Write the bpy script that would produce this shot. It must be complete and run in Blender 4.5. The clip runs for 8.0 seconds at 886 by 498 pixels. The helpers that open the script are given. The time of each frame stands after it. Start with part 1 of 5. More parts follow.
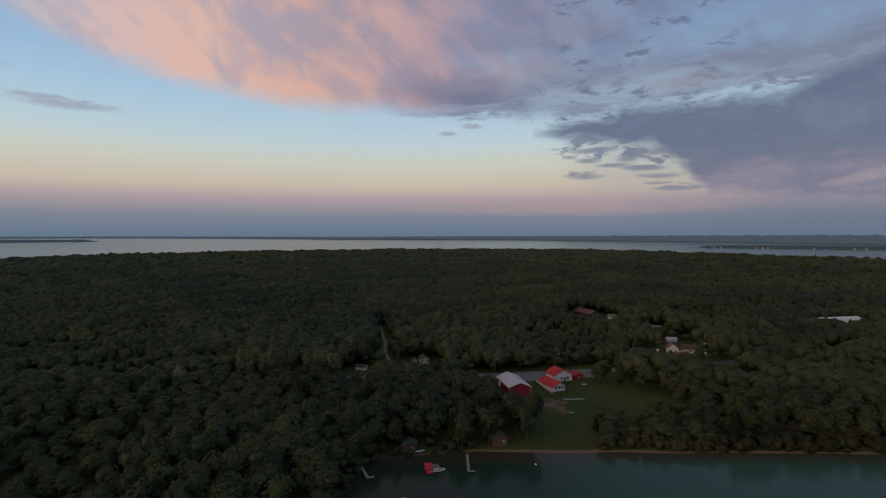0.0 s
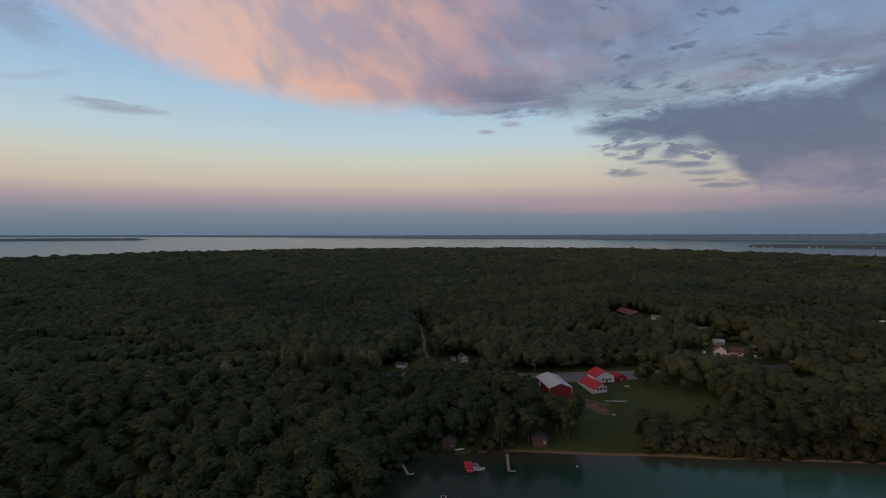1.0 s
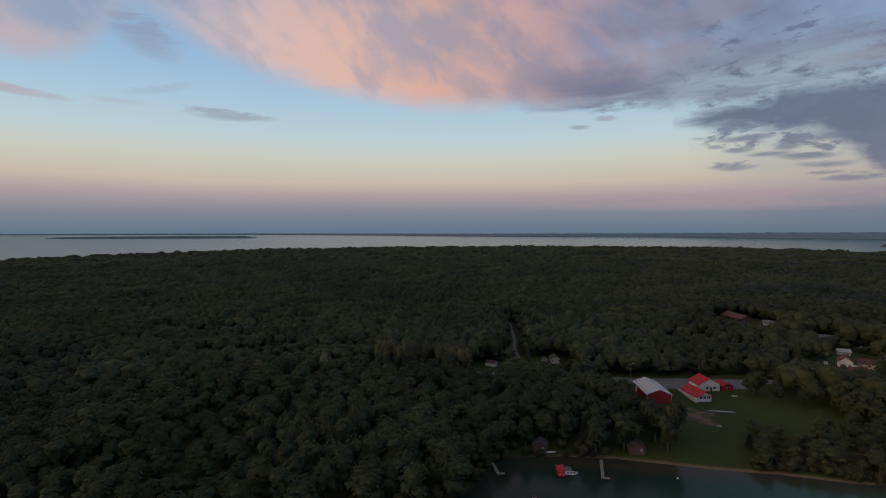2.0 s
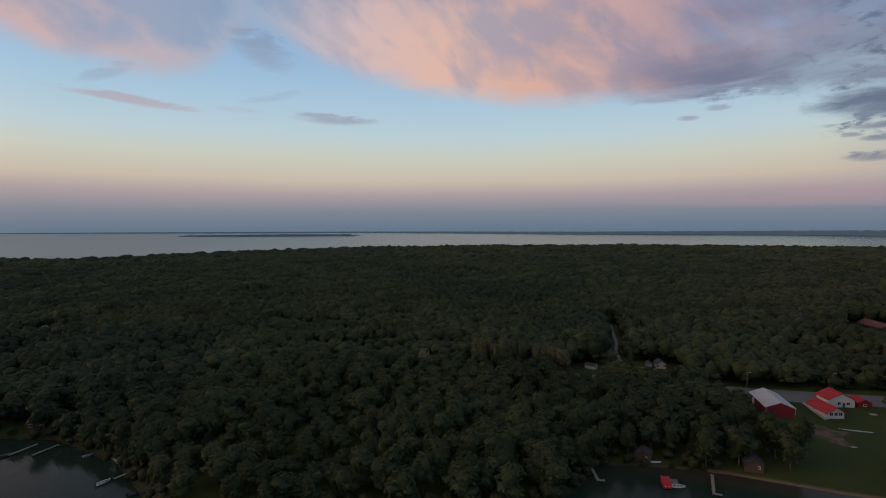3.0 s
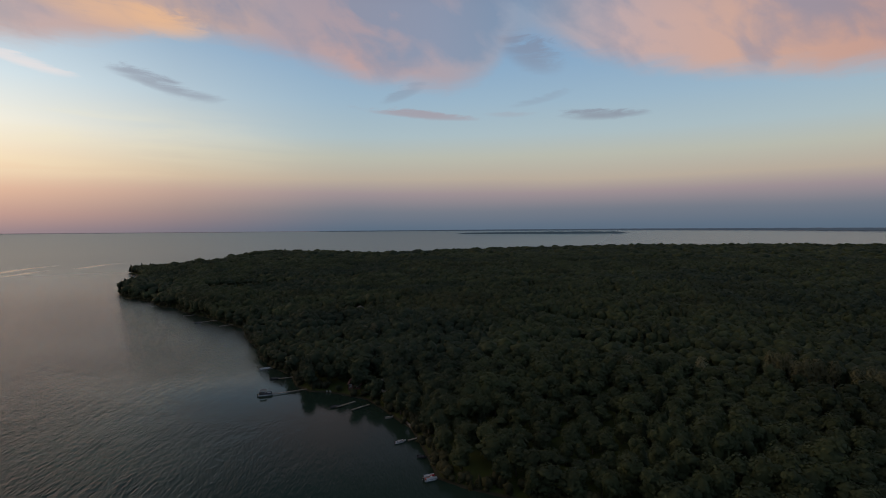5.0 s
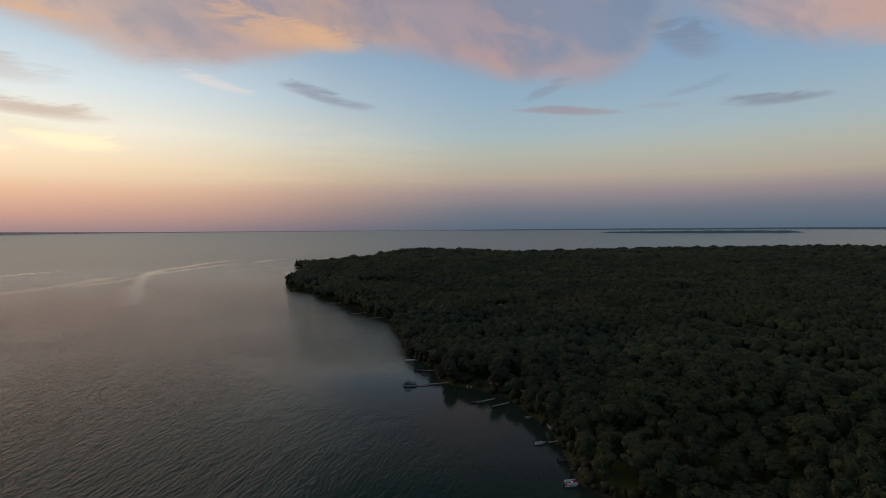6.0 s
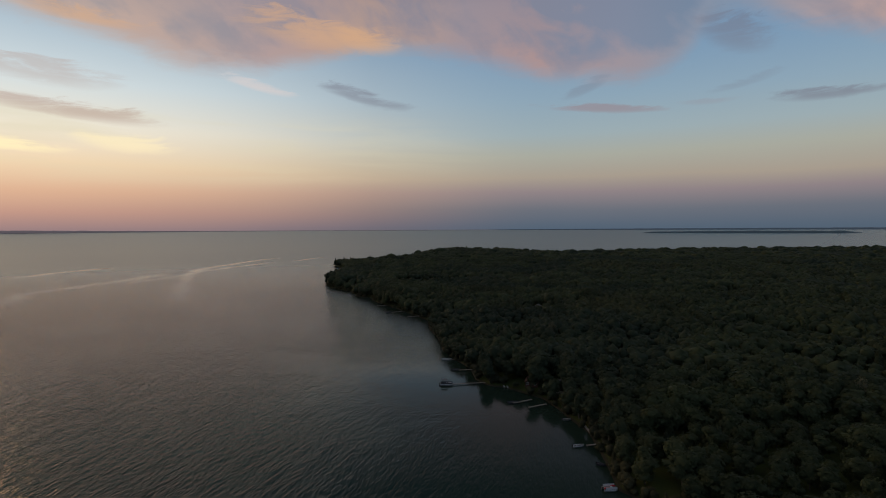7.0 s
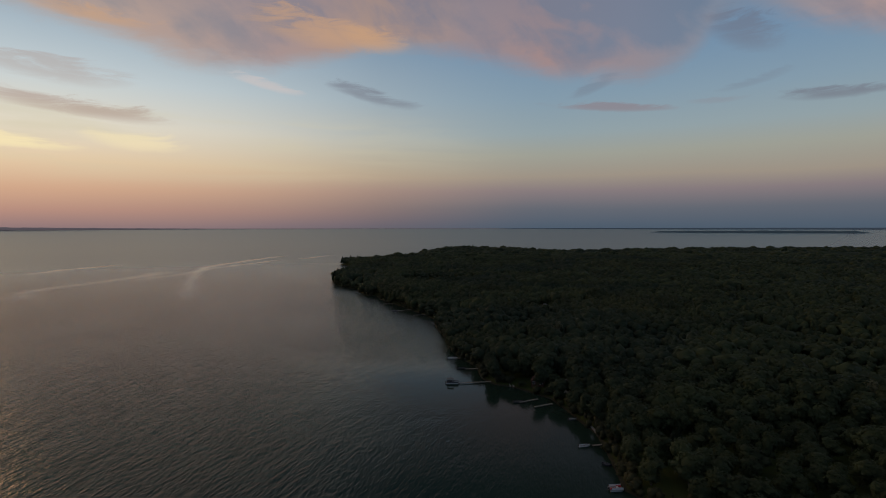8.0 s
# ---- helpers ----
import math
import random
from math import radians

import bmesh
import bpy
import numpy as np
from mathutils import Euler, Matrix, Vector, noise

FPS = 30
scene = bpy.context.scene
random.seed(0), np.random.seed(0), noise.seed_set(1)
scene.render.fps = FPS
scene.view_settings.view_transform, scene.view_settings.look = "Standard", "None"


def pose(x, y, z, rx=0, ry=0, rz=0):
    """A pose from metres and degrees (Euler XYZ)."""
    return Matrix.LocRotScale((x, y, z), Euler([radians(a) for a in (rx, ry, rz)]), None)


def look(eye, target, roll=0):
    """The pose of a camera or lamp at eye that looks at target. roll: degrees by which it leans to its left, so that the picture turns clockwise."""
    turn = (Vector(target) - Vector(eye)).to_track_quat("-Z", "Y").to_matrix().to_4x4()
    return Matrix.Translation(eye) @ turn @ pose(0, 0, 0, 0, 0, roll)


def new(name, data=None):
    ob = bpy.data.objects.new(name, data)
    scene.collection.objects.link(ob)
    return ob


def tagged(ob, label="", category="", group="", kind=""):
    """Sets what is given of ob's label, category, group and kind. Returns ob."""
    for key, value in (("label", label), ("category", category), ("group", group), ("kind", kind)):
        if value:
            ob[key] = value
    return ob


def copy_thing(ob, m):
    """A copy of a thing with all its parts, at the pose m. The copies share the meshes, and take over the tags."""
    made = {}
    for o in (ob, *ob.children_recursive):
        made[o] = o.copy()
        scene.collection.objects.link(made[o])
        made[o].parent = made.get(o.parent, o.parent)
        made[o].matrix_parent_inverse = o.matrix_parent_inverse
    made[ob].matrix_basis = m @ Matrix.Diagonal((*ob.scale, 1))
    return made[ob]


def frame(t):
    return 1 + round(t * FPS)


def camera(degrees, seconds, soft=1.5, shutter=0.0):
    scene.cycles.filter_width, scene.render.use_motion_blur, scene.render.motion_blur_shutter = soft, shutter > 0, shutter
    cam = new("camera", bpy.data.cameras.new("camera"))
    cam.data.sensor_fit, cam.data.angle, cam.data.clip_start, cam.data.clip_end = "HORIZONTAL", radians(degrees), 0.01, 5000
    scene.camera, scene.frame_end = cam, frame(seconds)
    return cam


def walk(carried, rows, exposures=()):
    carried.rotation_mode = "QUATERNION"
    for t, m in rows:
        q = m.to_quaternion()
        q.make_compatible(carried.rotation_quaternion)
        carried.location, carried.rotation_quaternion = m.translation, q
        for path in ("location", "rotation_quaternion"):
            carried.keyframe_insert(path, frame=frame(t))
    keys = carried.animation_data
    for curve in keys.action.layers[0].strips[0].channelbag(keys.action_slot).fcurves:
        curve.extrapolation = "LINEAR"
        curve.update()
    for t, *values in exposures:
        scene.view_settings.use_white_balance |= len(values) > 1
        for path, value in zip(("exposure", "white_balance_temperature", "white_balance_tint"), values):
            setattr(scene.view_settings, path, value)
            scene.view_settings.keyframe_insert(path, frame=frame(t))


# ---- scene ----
cam = camera(78.87, 8.0, soft=1.0)
PATH = [
    (0.0, 0.0, 0.0, 80.0, 0.0, -1.437, 0.05), (0.5, -0.3, 0.03, 80.0, 0.49, -1.515, 0.05),
    (1.0, -0.72, 0.05, 80.03, 4.06, -1.574, 0.05), (1.5, -1.05, 0.04, 80.08, 8.93, -1.646, 0.04),
    (1.7, -1.14, 0.03, 80.12, 10.7, -1.69, 0.04), (2.8, -1.42, -0.18, 80.42, 21.9, -1.92, 0.13),
    (3.0, -1.44, -0.24, 80.46, 23.84, -1.95, 0.14), (3.5, -1.46, -0.45, 80.54, 29.18, -2.0, 0.17),
    (4.0, -1.52, -0.62, 80.56, 34.84, -2.04, 0.24), (4.5, -1.7, -0.72, 80.53, 42.03, -2.10, 0.32),
    (5.0, -2.1, -0.7, 80.4, 51.57, -2.11, 0.4), (5.2, -2.27, -0.67, 80.34, 54.4, -2.12, 0.41),
    (6.3, -2.95, -0.45, 80.0, 69.05, -2.14, 0.36), (6.5, -3.02, -0.42, 79.95, 69.6, -2.146, 0.34),
    (7.0, -3.17, -0.36, 79.88, 70.41, -2.16, 0.28), (7.5, -3.25, -0.32, 79.89, 70.78, -2.23, 0.19),
    (8.0, -3.29, -0.28, 79.93, 71.12, -2.305, 0.05)]
walk(cam, [(t, pose(x, y, z, 90 + pitch, roll, yaw)) for t, x, y, z, yaw, pitch, roll in PATH],
     exposures=[(0.0, 0.0), (3.5, 0.0), (4.5, -0.15), (5.0, -0.28), (6.5, -0.46), (7.0, -0.57), (8.0, -0.78)])

# ---- dusk sky ----
SUN_AZ, SUN_EL = 122.0, -2.0  # degrees to the left of the first view, and below the horizon


def lin(r, g, b):
    """Linear colour of a display colour from 0 to 255."""
    return tuple(((c / 255 + 0.055) / 1.055) ** 2.4 if c > 10 else c / 255 / 12.92 for c in (r, g, b))


class Graph:
    """Short writing of node trees."""

    def __init__(self, tree):
        self.tree = tree
        tree.nodes.clear()

    def node(self, kind):
        return self.tree.nodes.new(kind)

    def wire(self, value, socket):
        if isinstance(value, bpy.types.NodeSocket):
            self.tree.links.new(value, socket)
        else:
            socket.default_value = value

    def math(self, op, a, b=0.0, c=0.0, clamp=False):
        n = self.node("ShaderNodeMath")
        n.operation, n.use_clamp = op, clamp
        for value, socket in zip((a, b, c), n.inputs):
            self.wire(value, socket)
        return n.outputs[0]

    def step(self, value, lo, hi, to_lo=0.0, to_hi=1.0, smooth=True):
        n = self.node("ShaderNodeMapRange")
        n.interpolation_type, n.clamp = "SMOOTHSTEP" if smooth else "LINEAR", True
        for v, k in ((value, 0), (lo, 1), (hi, 2), (to_lo, 3), (to_hi, 4)):
            self.wire(v, n.inputs[k])
        return n.outputs[0]

    def ramp(self, value, stops, lo=0.0, hi=1.0, how="LINEAR"):
        """A colour by stops of (place, colour) between lo and hi."""
        n = self.node("ShaderNodeValToRGB")
        n.color_ramp.interpolation = how
        e = n.color_ramp.elements
        while len(e) > 1:
            e.remove(e[-1])
        for k, (at, colour) in enumerate(sorted(stops, key=lambda s: s[0])):
            p = (at - lo) / (hi - lo)
            s = e[0] if k == 0 else e.new(p)
            s.position, s.color = p, (*colour, 1) if isinstance(colour, tuple) else (colour, colour, colour, 1)
        self.wire(self.step(value, lo, hi, smooth=False), n.inputs[0])
        return n.outputs[0]

    def mix(self, f, a, b, blend="MIX"):
        n = self.node("ShaderNodeMix")
        n.data_type, n.blend_type = "RGBA", blend
        self.wire(f, n.inputs[0])
        for v, k in ((a, 6), (b, 7)):
            self.wire((*v, 1) if isinstance(v, tuple) and len(v) == 3 else v, n.inputs[k])
        return n.outputs[2]

    def noise(self, vector, scale, detail=4.0, rough=0.5, distort=0.0):
        n = self.node("ShaderNodeTexNoise")
        for v, k in ((vector, "Vector"), (scale, "Scale"), (detail, "Detail"), (rough, "Roughness"), (distort, "Distortion")):
            self.wire(v, n.inputs[k])
        return n.outputs[0]

    def vec(self, x, y, z):
        n = self.node("ShaderNodeCombineXYZ")
        for v, s in zip((x, y, z), n.inputs):
            self.wire(v, s)
        return n.outputs[0]


world = bpy.data.worlds.new("dusk_sky")
scene.world = world
world.use_nodes = True
G = Graph(world.node_tree)
way = G.node("ShaderNodeTexCoord").outputs["Generated"]
split = G.node("ShaderNodeSeparateXYZ")
G.wire(way, split.inputs[0])
wx, wy, wz = split.outputs
AZ = G.math("MULTIPLY", G.math("ARCTAN2", G.math("MULTIPLY", wx, -1.0), wy), 57.29578)
EL = G.math("MULTIPLY", G.math("ARCSINE", wz), 57.29578)

# clear sky: the twilight arch on the far side, the afterglow round the sun
FAR_SIDE = [(-4, lin(84, 96, 114)), (0.2, lin(98, 114, 133)), (2, lin(122, 127, 140)), (3.7, lin(164, 148, 153)), (5.2, lin(193, 177, 162)),
            (7.5, lin(194, 193, 181)), (9.7, lin(180, 196, 203)), (13, lin(163, 188, 208)), (18, lin(140, 172, 205)), (24, lin(118, 152, 192)), (45, lin(74, 94, 128)), (90, lin(56, 72, 104))]
SUN_SIDE = [(-4, lin(128, 112, 116)), (0, lin(165, 134, 134)), (1.5, lin(204, 156, 140)), (3.5, lin(234, 184, 152)), (6, lin(255, 222, 184)),
            (9, lin(255, 240, 220)), (13, lin(222, 228, 230)), (18, lin(178, 194, 208)), (24, lin(140, 165, 195)), (45, lin(80, 98, 128)), (90, lin(56, 72, 104))]
near_sun = G.step(G.math("COSINE", G.math("RADIANS", G.math("SUBTRACT", AZ, SUN_AZ))), 0.45, 1.06)
bend = G.noise(G.vec(G.math("MULTIPLY", AZ, 0.03), G.math("MULTIPLY", EL, 0.15), 0.0), 1.0, 2.0)
EL_SOFT = G.math("ADD", EL, G.math("MULTIPLY", G.math("SUBTRACT", bend, 0.5), 0.8))
clear = G.mix(near_sun, G.ramp(EL_SOFT, FAR_SIDE, -4, 90), G.ramp(EL_SOFT, SUN_SIDE, -4, 90))

clear = G.mix(1.0, clear, G.ramp(near_sun, [(0.0, 0.78), (0.4, 0.8), (1.0, 1.0)]), "MULTIPLY")
clear = G.mix(1.0, clear, (1.28, 1.28, 1.28), "MULTIPLY")
# the afterglow is strongest where the sun went down
set_sun = G.math("MULTIPLY", G.step(G.math("COSINE", G.math("RADIANS", G.math("SUBTRACT", AZ, SUN_AZ))), 0.984, 1.0), G.step(EL, 14.0, 32.0, 1.0, 0.0))
clear = G.mix(set_sun, clear, tuple(v * 6.0 for v in lin(255, 206, 150)))
veil = G.noise(G.vec(G.math("MULTIPLY", AZ, 0.06), G.math("MULTIPLY", EL, 0.5), 2.0), 1.0, 4.0, 0.5, 0.4)
clear = G.mix(G.math("MULTIPLY", G.math("MULTIPLY", near_sun, G.step(veil, 0.42, 0.68)), G.math("MULTIPLY", G.step(EL, 3.5, 7.0, 0.0, 0.5), G.step(EL, 9.0, 12.5, 1.0, 0.0))), clear, lin(255, 240, 206))

# clouds, in degrees of azimuth and elevation: two soft flows, one slanting, one level
slant = G.vec(G.math("MULTIPLY", G.math("MULTIPLY_ADD", EL, 0.8, AZ), 0.06), G.math("MULTIPLY", G.math("MULTIPLY_ADD", AZ, -0.8, EL), 0.115), 0.0)
level = G.vec(G.math("MULTIPLY", AZ, 0.085), G.math("MULTIPLY", G.math("MULTIPLY_ADD", AZ, 0.03, EL), 0.42), 4.0)
N_SLANT = G.math("MULTIPLY_ADD", G.noise(slant, 2.3, 5.0, 0.5, 0.5), 0.5, G.math("MULTIPLY", G.noise(slant, 1.1, 5.0, 0.5, 0.7), 0.55))
N_BIG = G.math("SUBTRACT", G.noise(G.vec(G.math("MULTIPLY", AZ, 0.09), G.math("MULTIPLY", EL, 0.16), 7.0), 1.0, 3.0, 0.5, 0.3), 0.5)
N_LEVEL = G.noise(level, 1.0, 10.0, 0.64, 0.5)
N_WISP = G.math("SUBTRACT", G.noise(level, 2.6, 10.0, 0.66, 0.6), 0.5)
N_COT = G.math("SUBTRACT", G.noise(G.vec(G.math("MULTIPLY", AZ, 0.22), G.math("MULTIPLY", EL, 0.34), 9.0), 1.0, 9.0, 0.64, 0.5), 0.5)
N_FRAG = G.math("SUBTRACT", G.noise(G.vec(G.math("MULTIPLY", AZ, 0.2), G.math("MULTIPLY", EL, 0.5), 5.0), 1.3, 10.0, 0.62, 0.25), 0.5)
ragged = G.step(AZ, 4.0, -6.0)
N_EDGE = G.math("MULTIPLY_ADD", G.math("SUBTRACT", N_FRAG, N_WISP), ragged, N_WISP)
EL_C = G.math("ADD", EL, G.math("ADD", G.math("MULTIPLY", N_BIG, 2.4), G.math("MULTIPLY", N_EDGE, G.math("MULTIPLY_ADD", ragged, 2.2, 1.7))))

DECK_EDGE = [(-60, 11), (-40, 14.0), (-28, 13.6), (-21, 13.2), (-15.5, 12.2), (-4, 12.3), (5, 12.5), (11, 12.6), (17.5, 13.0), (25, 13.8), (32, 15.2), (37, 17.0),
             (40, 18.4), (42, 19.2), (44.5, 18.2), (46.5, 15.6), (48, 14.6), (51, 14.0), (54.4, 14.6), (59, 15.0), (64.3, 15.9), (70, 17.4), (76.7, 17.7),
             (80, 17.4), (84.7, 16.2), (88.6, 15.1), (96, 15.1), (99.6, 16.2), (104, 16.8), (109, 17.6), (120, 19)]
edge = G.math("MULTIPLY", G.ramp(AZ, [(a, e / 30) for a, e in DECK_EDGE], -60, 120), 30.0)
above = G.math("SUBTRACT", EL_C, edge)
DENSE = [(-60, 0.9), (-40, 0.75), (-25, 0.7), (-14, 0.92), (0, 0.97), (30, 0.95), (38, 0.85), (43, 0.6), (48, 0.75), (60, 0.9), (75, 0.9), (95, 0.8), (120, 0.7)]
broken = G.math("MAXIMUM", G.step(G.math("MULTIPLY_ADD", N_COT, 0.6, G.math("MULTIPLY_ADD", N_LEVEL, 0.4, 0.3)), 0.22, 0.6, 0.55, 1.0), G.step(AZ, -14.0, 2.0))
deck = G.math("MULTIPLY", G.math("MULTIPLY", G.step(above, -0.7, 1.9), G.ramp(AZ, DENSE, -60, 120)), broken)
LIT = [(-60, lin(118, 132, 158)), (-25, lin(122, 136, 162)), (-12, lin(136, 136, 158)), (-2, lin(166, 142, 152)), (6, lin(200, 158, 152)), (14, lin(210, 163, 148)), (24, lin(218, 174, 158)),
       (34, lin(206, 176, 174)), (43, lin(160, 166, 182)), (50, lin(184, 164, 170)), (60, lin(202, 164, 160)), (68, lin(188, 164, 168)), (78, lin(220, 176, 152)), (88, lin(208, 170, 162)), (105, lin(232, 186, 158)), (120, lin(226, 164, 122))]
SHADE = [(-60, lin(98, 110, 138)), (-12, lin(112, 114, 138)), (0, lin(140, 130, 150)), (12, lin(164, 146, 156)), (30, lin(170, 158, 170)), (43, lin(132, 146, 168)), (52, lin(150, 152, 172)), (62, lin(152, 150, 168)), (74, lin(168, 154, 164)), (88, lin(178, 156, 160)), (105, lin(172, 156, 156)), (120, lin(160, 128, 112))]
fold = G.step(G.math("ADD", G.math("ADD", N_SLANT, G.math("MULTIPLY", N_BIG, 0.3)), G.math("MULTIPLY", N_COT, 0.16)), 0.38, 0.66)
# the underside near the edge catches the last light
rim = G.math("MULTIPLY_ADD", G.step(AZ, 36.0, 48.0), G.step(above, 0.6, 3.6, 0.25, -0.32), G.step(above, 0.5, 8.0, 0.3, -0.16))
fold = G.math("ADD", fold, rim, clamp=True)
cloud_colour = G.mix(fold, G.ramp(AZ, SHADE, -60, 120), G.ramp(AZ, LIT, -60, 120))
# unseen clouds overhead, toned by azimuth to steer the lake's reflections
OVERHEAD = G.ramp(AZ, [(-60, lin(124, 134, 152)), (15, lin(110, 118, 136)), (50, lin(48, 55, 62)), (78, lin(46, 52, 56)), (88, lin(84, 76, 70)), (97, lin(170, 136, 108)), (108, lin(232, 184, 142)), (116, lin(240, 192, 146)), (150, lin(150, 110, 86))], -60, 150)
cloud_colour = G.mix(G.step(EL, 22.0, 27.0, 0.0, 0.95), cloud_colour, OVERHEAD)
sky = G.mix(deck, clear, cloud_colour)

# the grey underside of the deck, and the heavy grey bank below it
under = G.math("MULTIPLY", G.math("MULTIPLY", G.step(above, -0.55, 0.15), G.step(above, 2.0, 5.0, 1.0, 0.0)), G.step(AZ, 9.0, -3.0))
sky = G.mix(G.math("MULTIPLY", under, G.step(N_LEVEL, 0.34, 0.6, 0.5, 0.95)), sky, lin(110, 113, 137))
BANK_LOW = [(-60, 3), (-40, 3.3), (-30, 3.7), (-26.5, 4.2), (-25.2, 5.4), (-23.4, 7.2), (-21.4, 8.5), (-18, 9.1), (-14, 9.4), (-12, 10.0), (-9.5, 10.7), (-8.0, 13)]
BANK_TOP = [(-60, 13.5), (-40, 15.5), (-35, 14.0), (-32, 12.6), (-26, 12.6), (-18.4, 12.6), (-17.6, 11.9), (-12.7, 11.7), (-9.5, 10.9), (-8.0, 8)]
low = G.math("MULTIPLY", G.ramp(AZ, [(a, e / 30) for a, e in BANK_LOW], -60, 0), 30.0)
top = G.math("MULTIPLY", G.ramp(AZ, [(a, e / 30) for a, e in BANK_TOP], -60, 0), 30.0)
EL_B = G.math("ADD", EL, G.math("ADD", G.math("MULTIPLY", N_BIG, 1.4), G.math("ADD", G.math("MULTIPLY", N_WISP, 1.0), G.math("MULTIPLY", N_FRAG, 3.2))))
bank = G.math("MULTIPLY", G.step(G.math("SUBTRACT", EL_B, low), -1.0, 1.0), G.step(G.math("SUBTRACT", top, EL_B), -0.5, 1.0))
bank_colour = G.mix(G.step(G.math("ADD", G.math("MULTIPLY_ADD", N_LEVEL, 0.4, G.math("MULTIPLY_ADD", N_COT, 0.8, 0.3)), G.step(EL, 4.0, 10.0, 0.22, -0.16)), 0.42, 0.8), lin(96, 105, 128), lin(134, 127, 144))
bank_colour = G.mix(G.step(N_FRAG, -0.12, 0.2, 0.0, 0.4), bank_colour, lin(92, 104, 132))
# torn scraps hang below the bank, and dull air lies under it
scraps = G.math("MULTIPLY", G.math("MULTIPLY", G.step(G.math("SUBTRACT", EL, low), -3.2, -0.9), G.step(G.math("ADD", N_FRAG, G.step(G.math("SUBTRACT", EL, low), 1.0, 3.5, 0.0, -0.05)), 0.0, 0.09, 0.0, 0.85)), G.math("MULTIPLY", G.step(AZ, -10.0, -13.0), G.step(AZ, -31.0, -25.0)))
bank = G.math("MAXIMUM", bank, scraps)
haze = G.math("MULTIPLY", G.math("MULTIPLY", G.step(AZ, -10.0, -19.0), G.step(AZ, -30.0, -26.0)), G.math("MULTIPLY", G.step(EL, 3.5, 6.0), G.step(EL, 9.0, 11.0, 1.0, 0.0)))
sky = G.mix(G.math("MULTIPLY", haze, 0.4), sky, lin(148, 150, 158))
sky = G.mix(G.math("MULTIPLY", G.step(AZ, -12.0, -34.0), G.step(EL, 6.5, 1.5, 0.0, 0.5)), sky, lin(98, 107, 128))
# a thin pale veil where the deck opens above the bank
gap = G.math("MULTIPLY", G.math("MULTIPLY", G.step(EL, 11.0, 12.8), G.step(EL, 14.2, 17.5, 1.0, 0.0)), G.math("MULTIPLY", G.step(AZ, -4.0, -11.0), G.step(AZ, -44.0, -33.0)))
sky = G.mix(G.math("MULTIPLY", gap, G.step(N_LEVEL, 0.36, 0.62, 0.8, 0.35)), sky, lin(146, 161, 178))
sky = G.mix(G.math("MULTIPLY", gap, G.step(N_FRAG, -0.02, 0.1, 0.0, 0.8)), sky, lin(110, 118, 140))
sky = G.mix(G.math("MULTIPLY", bank, G.step(N_COT, -0.2, 0.1, 0.9, 0.97)), sky, bank_colour)

# small clouds: azimuth, elevation, half width, half height, lean, strength, warmth
SMALL = [(-14.7, 6.1, 2.1, 0.42, 0, 0.95, 6), (-15.3, 8.6, 2.6, 0.36, 0, 0.95, 6), (-13.3, 8.0, 0.9, 0.24, 0, 0.8, 6), (-15.0, 7.6, 1.4, 0.34, 0, 0.9, 6), (-18.8, 7.7, 1.3, 0.42, 0, 0.95, 6),
         (-17.7, 7.1, 2.3, 0.32, 0, 0.9, 6), (-20.6, 6.7, 2.4, 0.36, 0, 0.95, 6), (-22.0, 5.9, 2.2, 0.3, 0, 0.9, 6), (-23.5, 4.6, 2.4, 0.28, 0, 0.8, 6), (-21.6, 5.2, 1.6, 0.22, 0, 0.75, 6), (-22.4, 8.3, 2.0, 0.4, 0, 0.95, 6),
         (-38.6, 5.0, 4.2, 0.5, -11, 0.34, 7), (-13.0, 2.9, 17.0, 0.9, 0, 0.5, 8), (104.0, 18.3, 5.5, 0.7, 2, 0.7, 2), (-0.4, 10.65, 1.1, 0.28, 4, 0.7, 0), (-3.1, 11.35, 1.2, 0.28, 0, 0.7, 0), 
         (35.2, 11.4, 4.3, 0.55, 2, 0.7, 0), (54.2, 11.9, 6.0, 0.42, 5, 0.75, 1), (55.7, 13.9, 2.4, 0.55, -20, 0.35, 0), (78.6, 13.5, 4.8, 0.75, 13, 0.65, 0),
         (89, 14, 3.6, 0.5, 11, 0.6, 5), (42.2, 17.6, 3.6, 1.6, 22, 0.6, 0), (41.2, 13.2, 3.0, 0.45, -12, 0.25, 0), (44.3, 11.8, 2.4, 0.3, 0, 0.25, 1), (83, 19.3, 8.0, 1.5, 5, 0.7, 2), (78, 18.7, 3.2, 1.1, 10, 0.55, 2), (105.5, 10.5, 7.5, 0.8, 5, 0.7, 4),
         (111, 7.3, 6.0, 0.7, 3, 1.0, 3), (100.6, 7.9, 4.0, 0.9, 4, 0.6, 3), (107, 13.4, 6.0, 1.1, 4, 0.45, 4), (-11, 17.0, 2.8, 0.8, -8, 0.55, 0), (-13, 19.8, 5.0, 1.1, -6, 0.45, 0), (-24, 14.4, 4.5, 0.7, 0, 0.55, 0)]
WARMTH = [lin(136, 133, 149), lin(172, 150, 158), lin(246, 192, 150), tuple(v * 1.5 for v in lin(255, 232, 184)), lin(208, 172, 156), tuple(v * 1.2 for v in lin(240, 218, 212)), lin(108, 115, 136), lin(186, 166, 160), lin(172, 142, 148)]
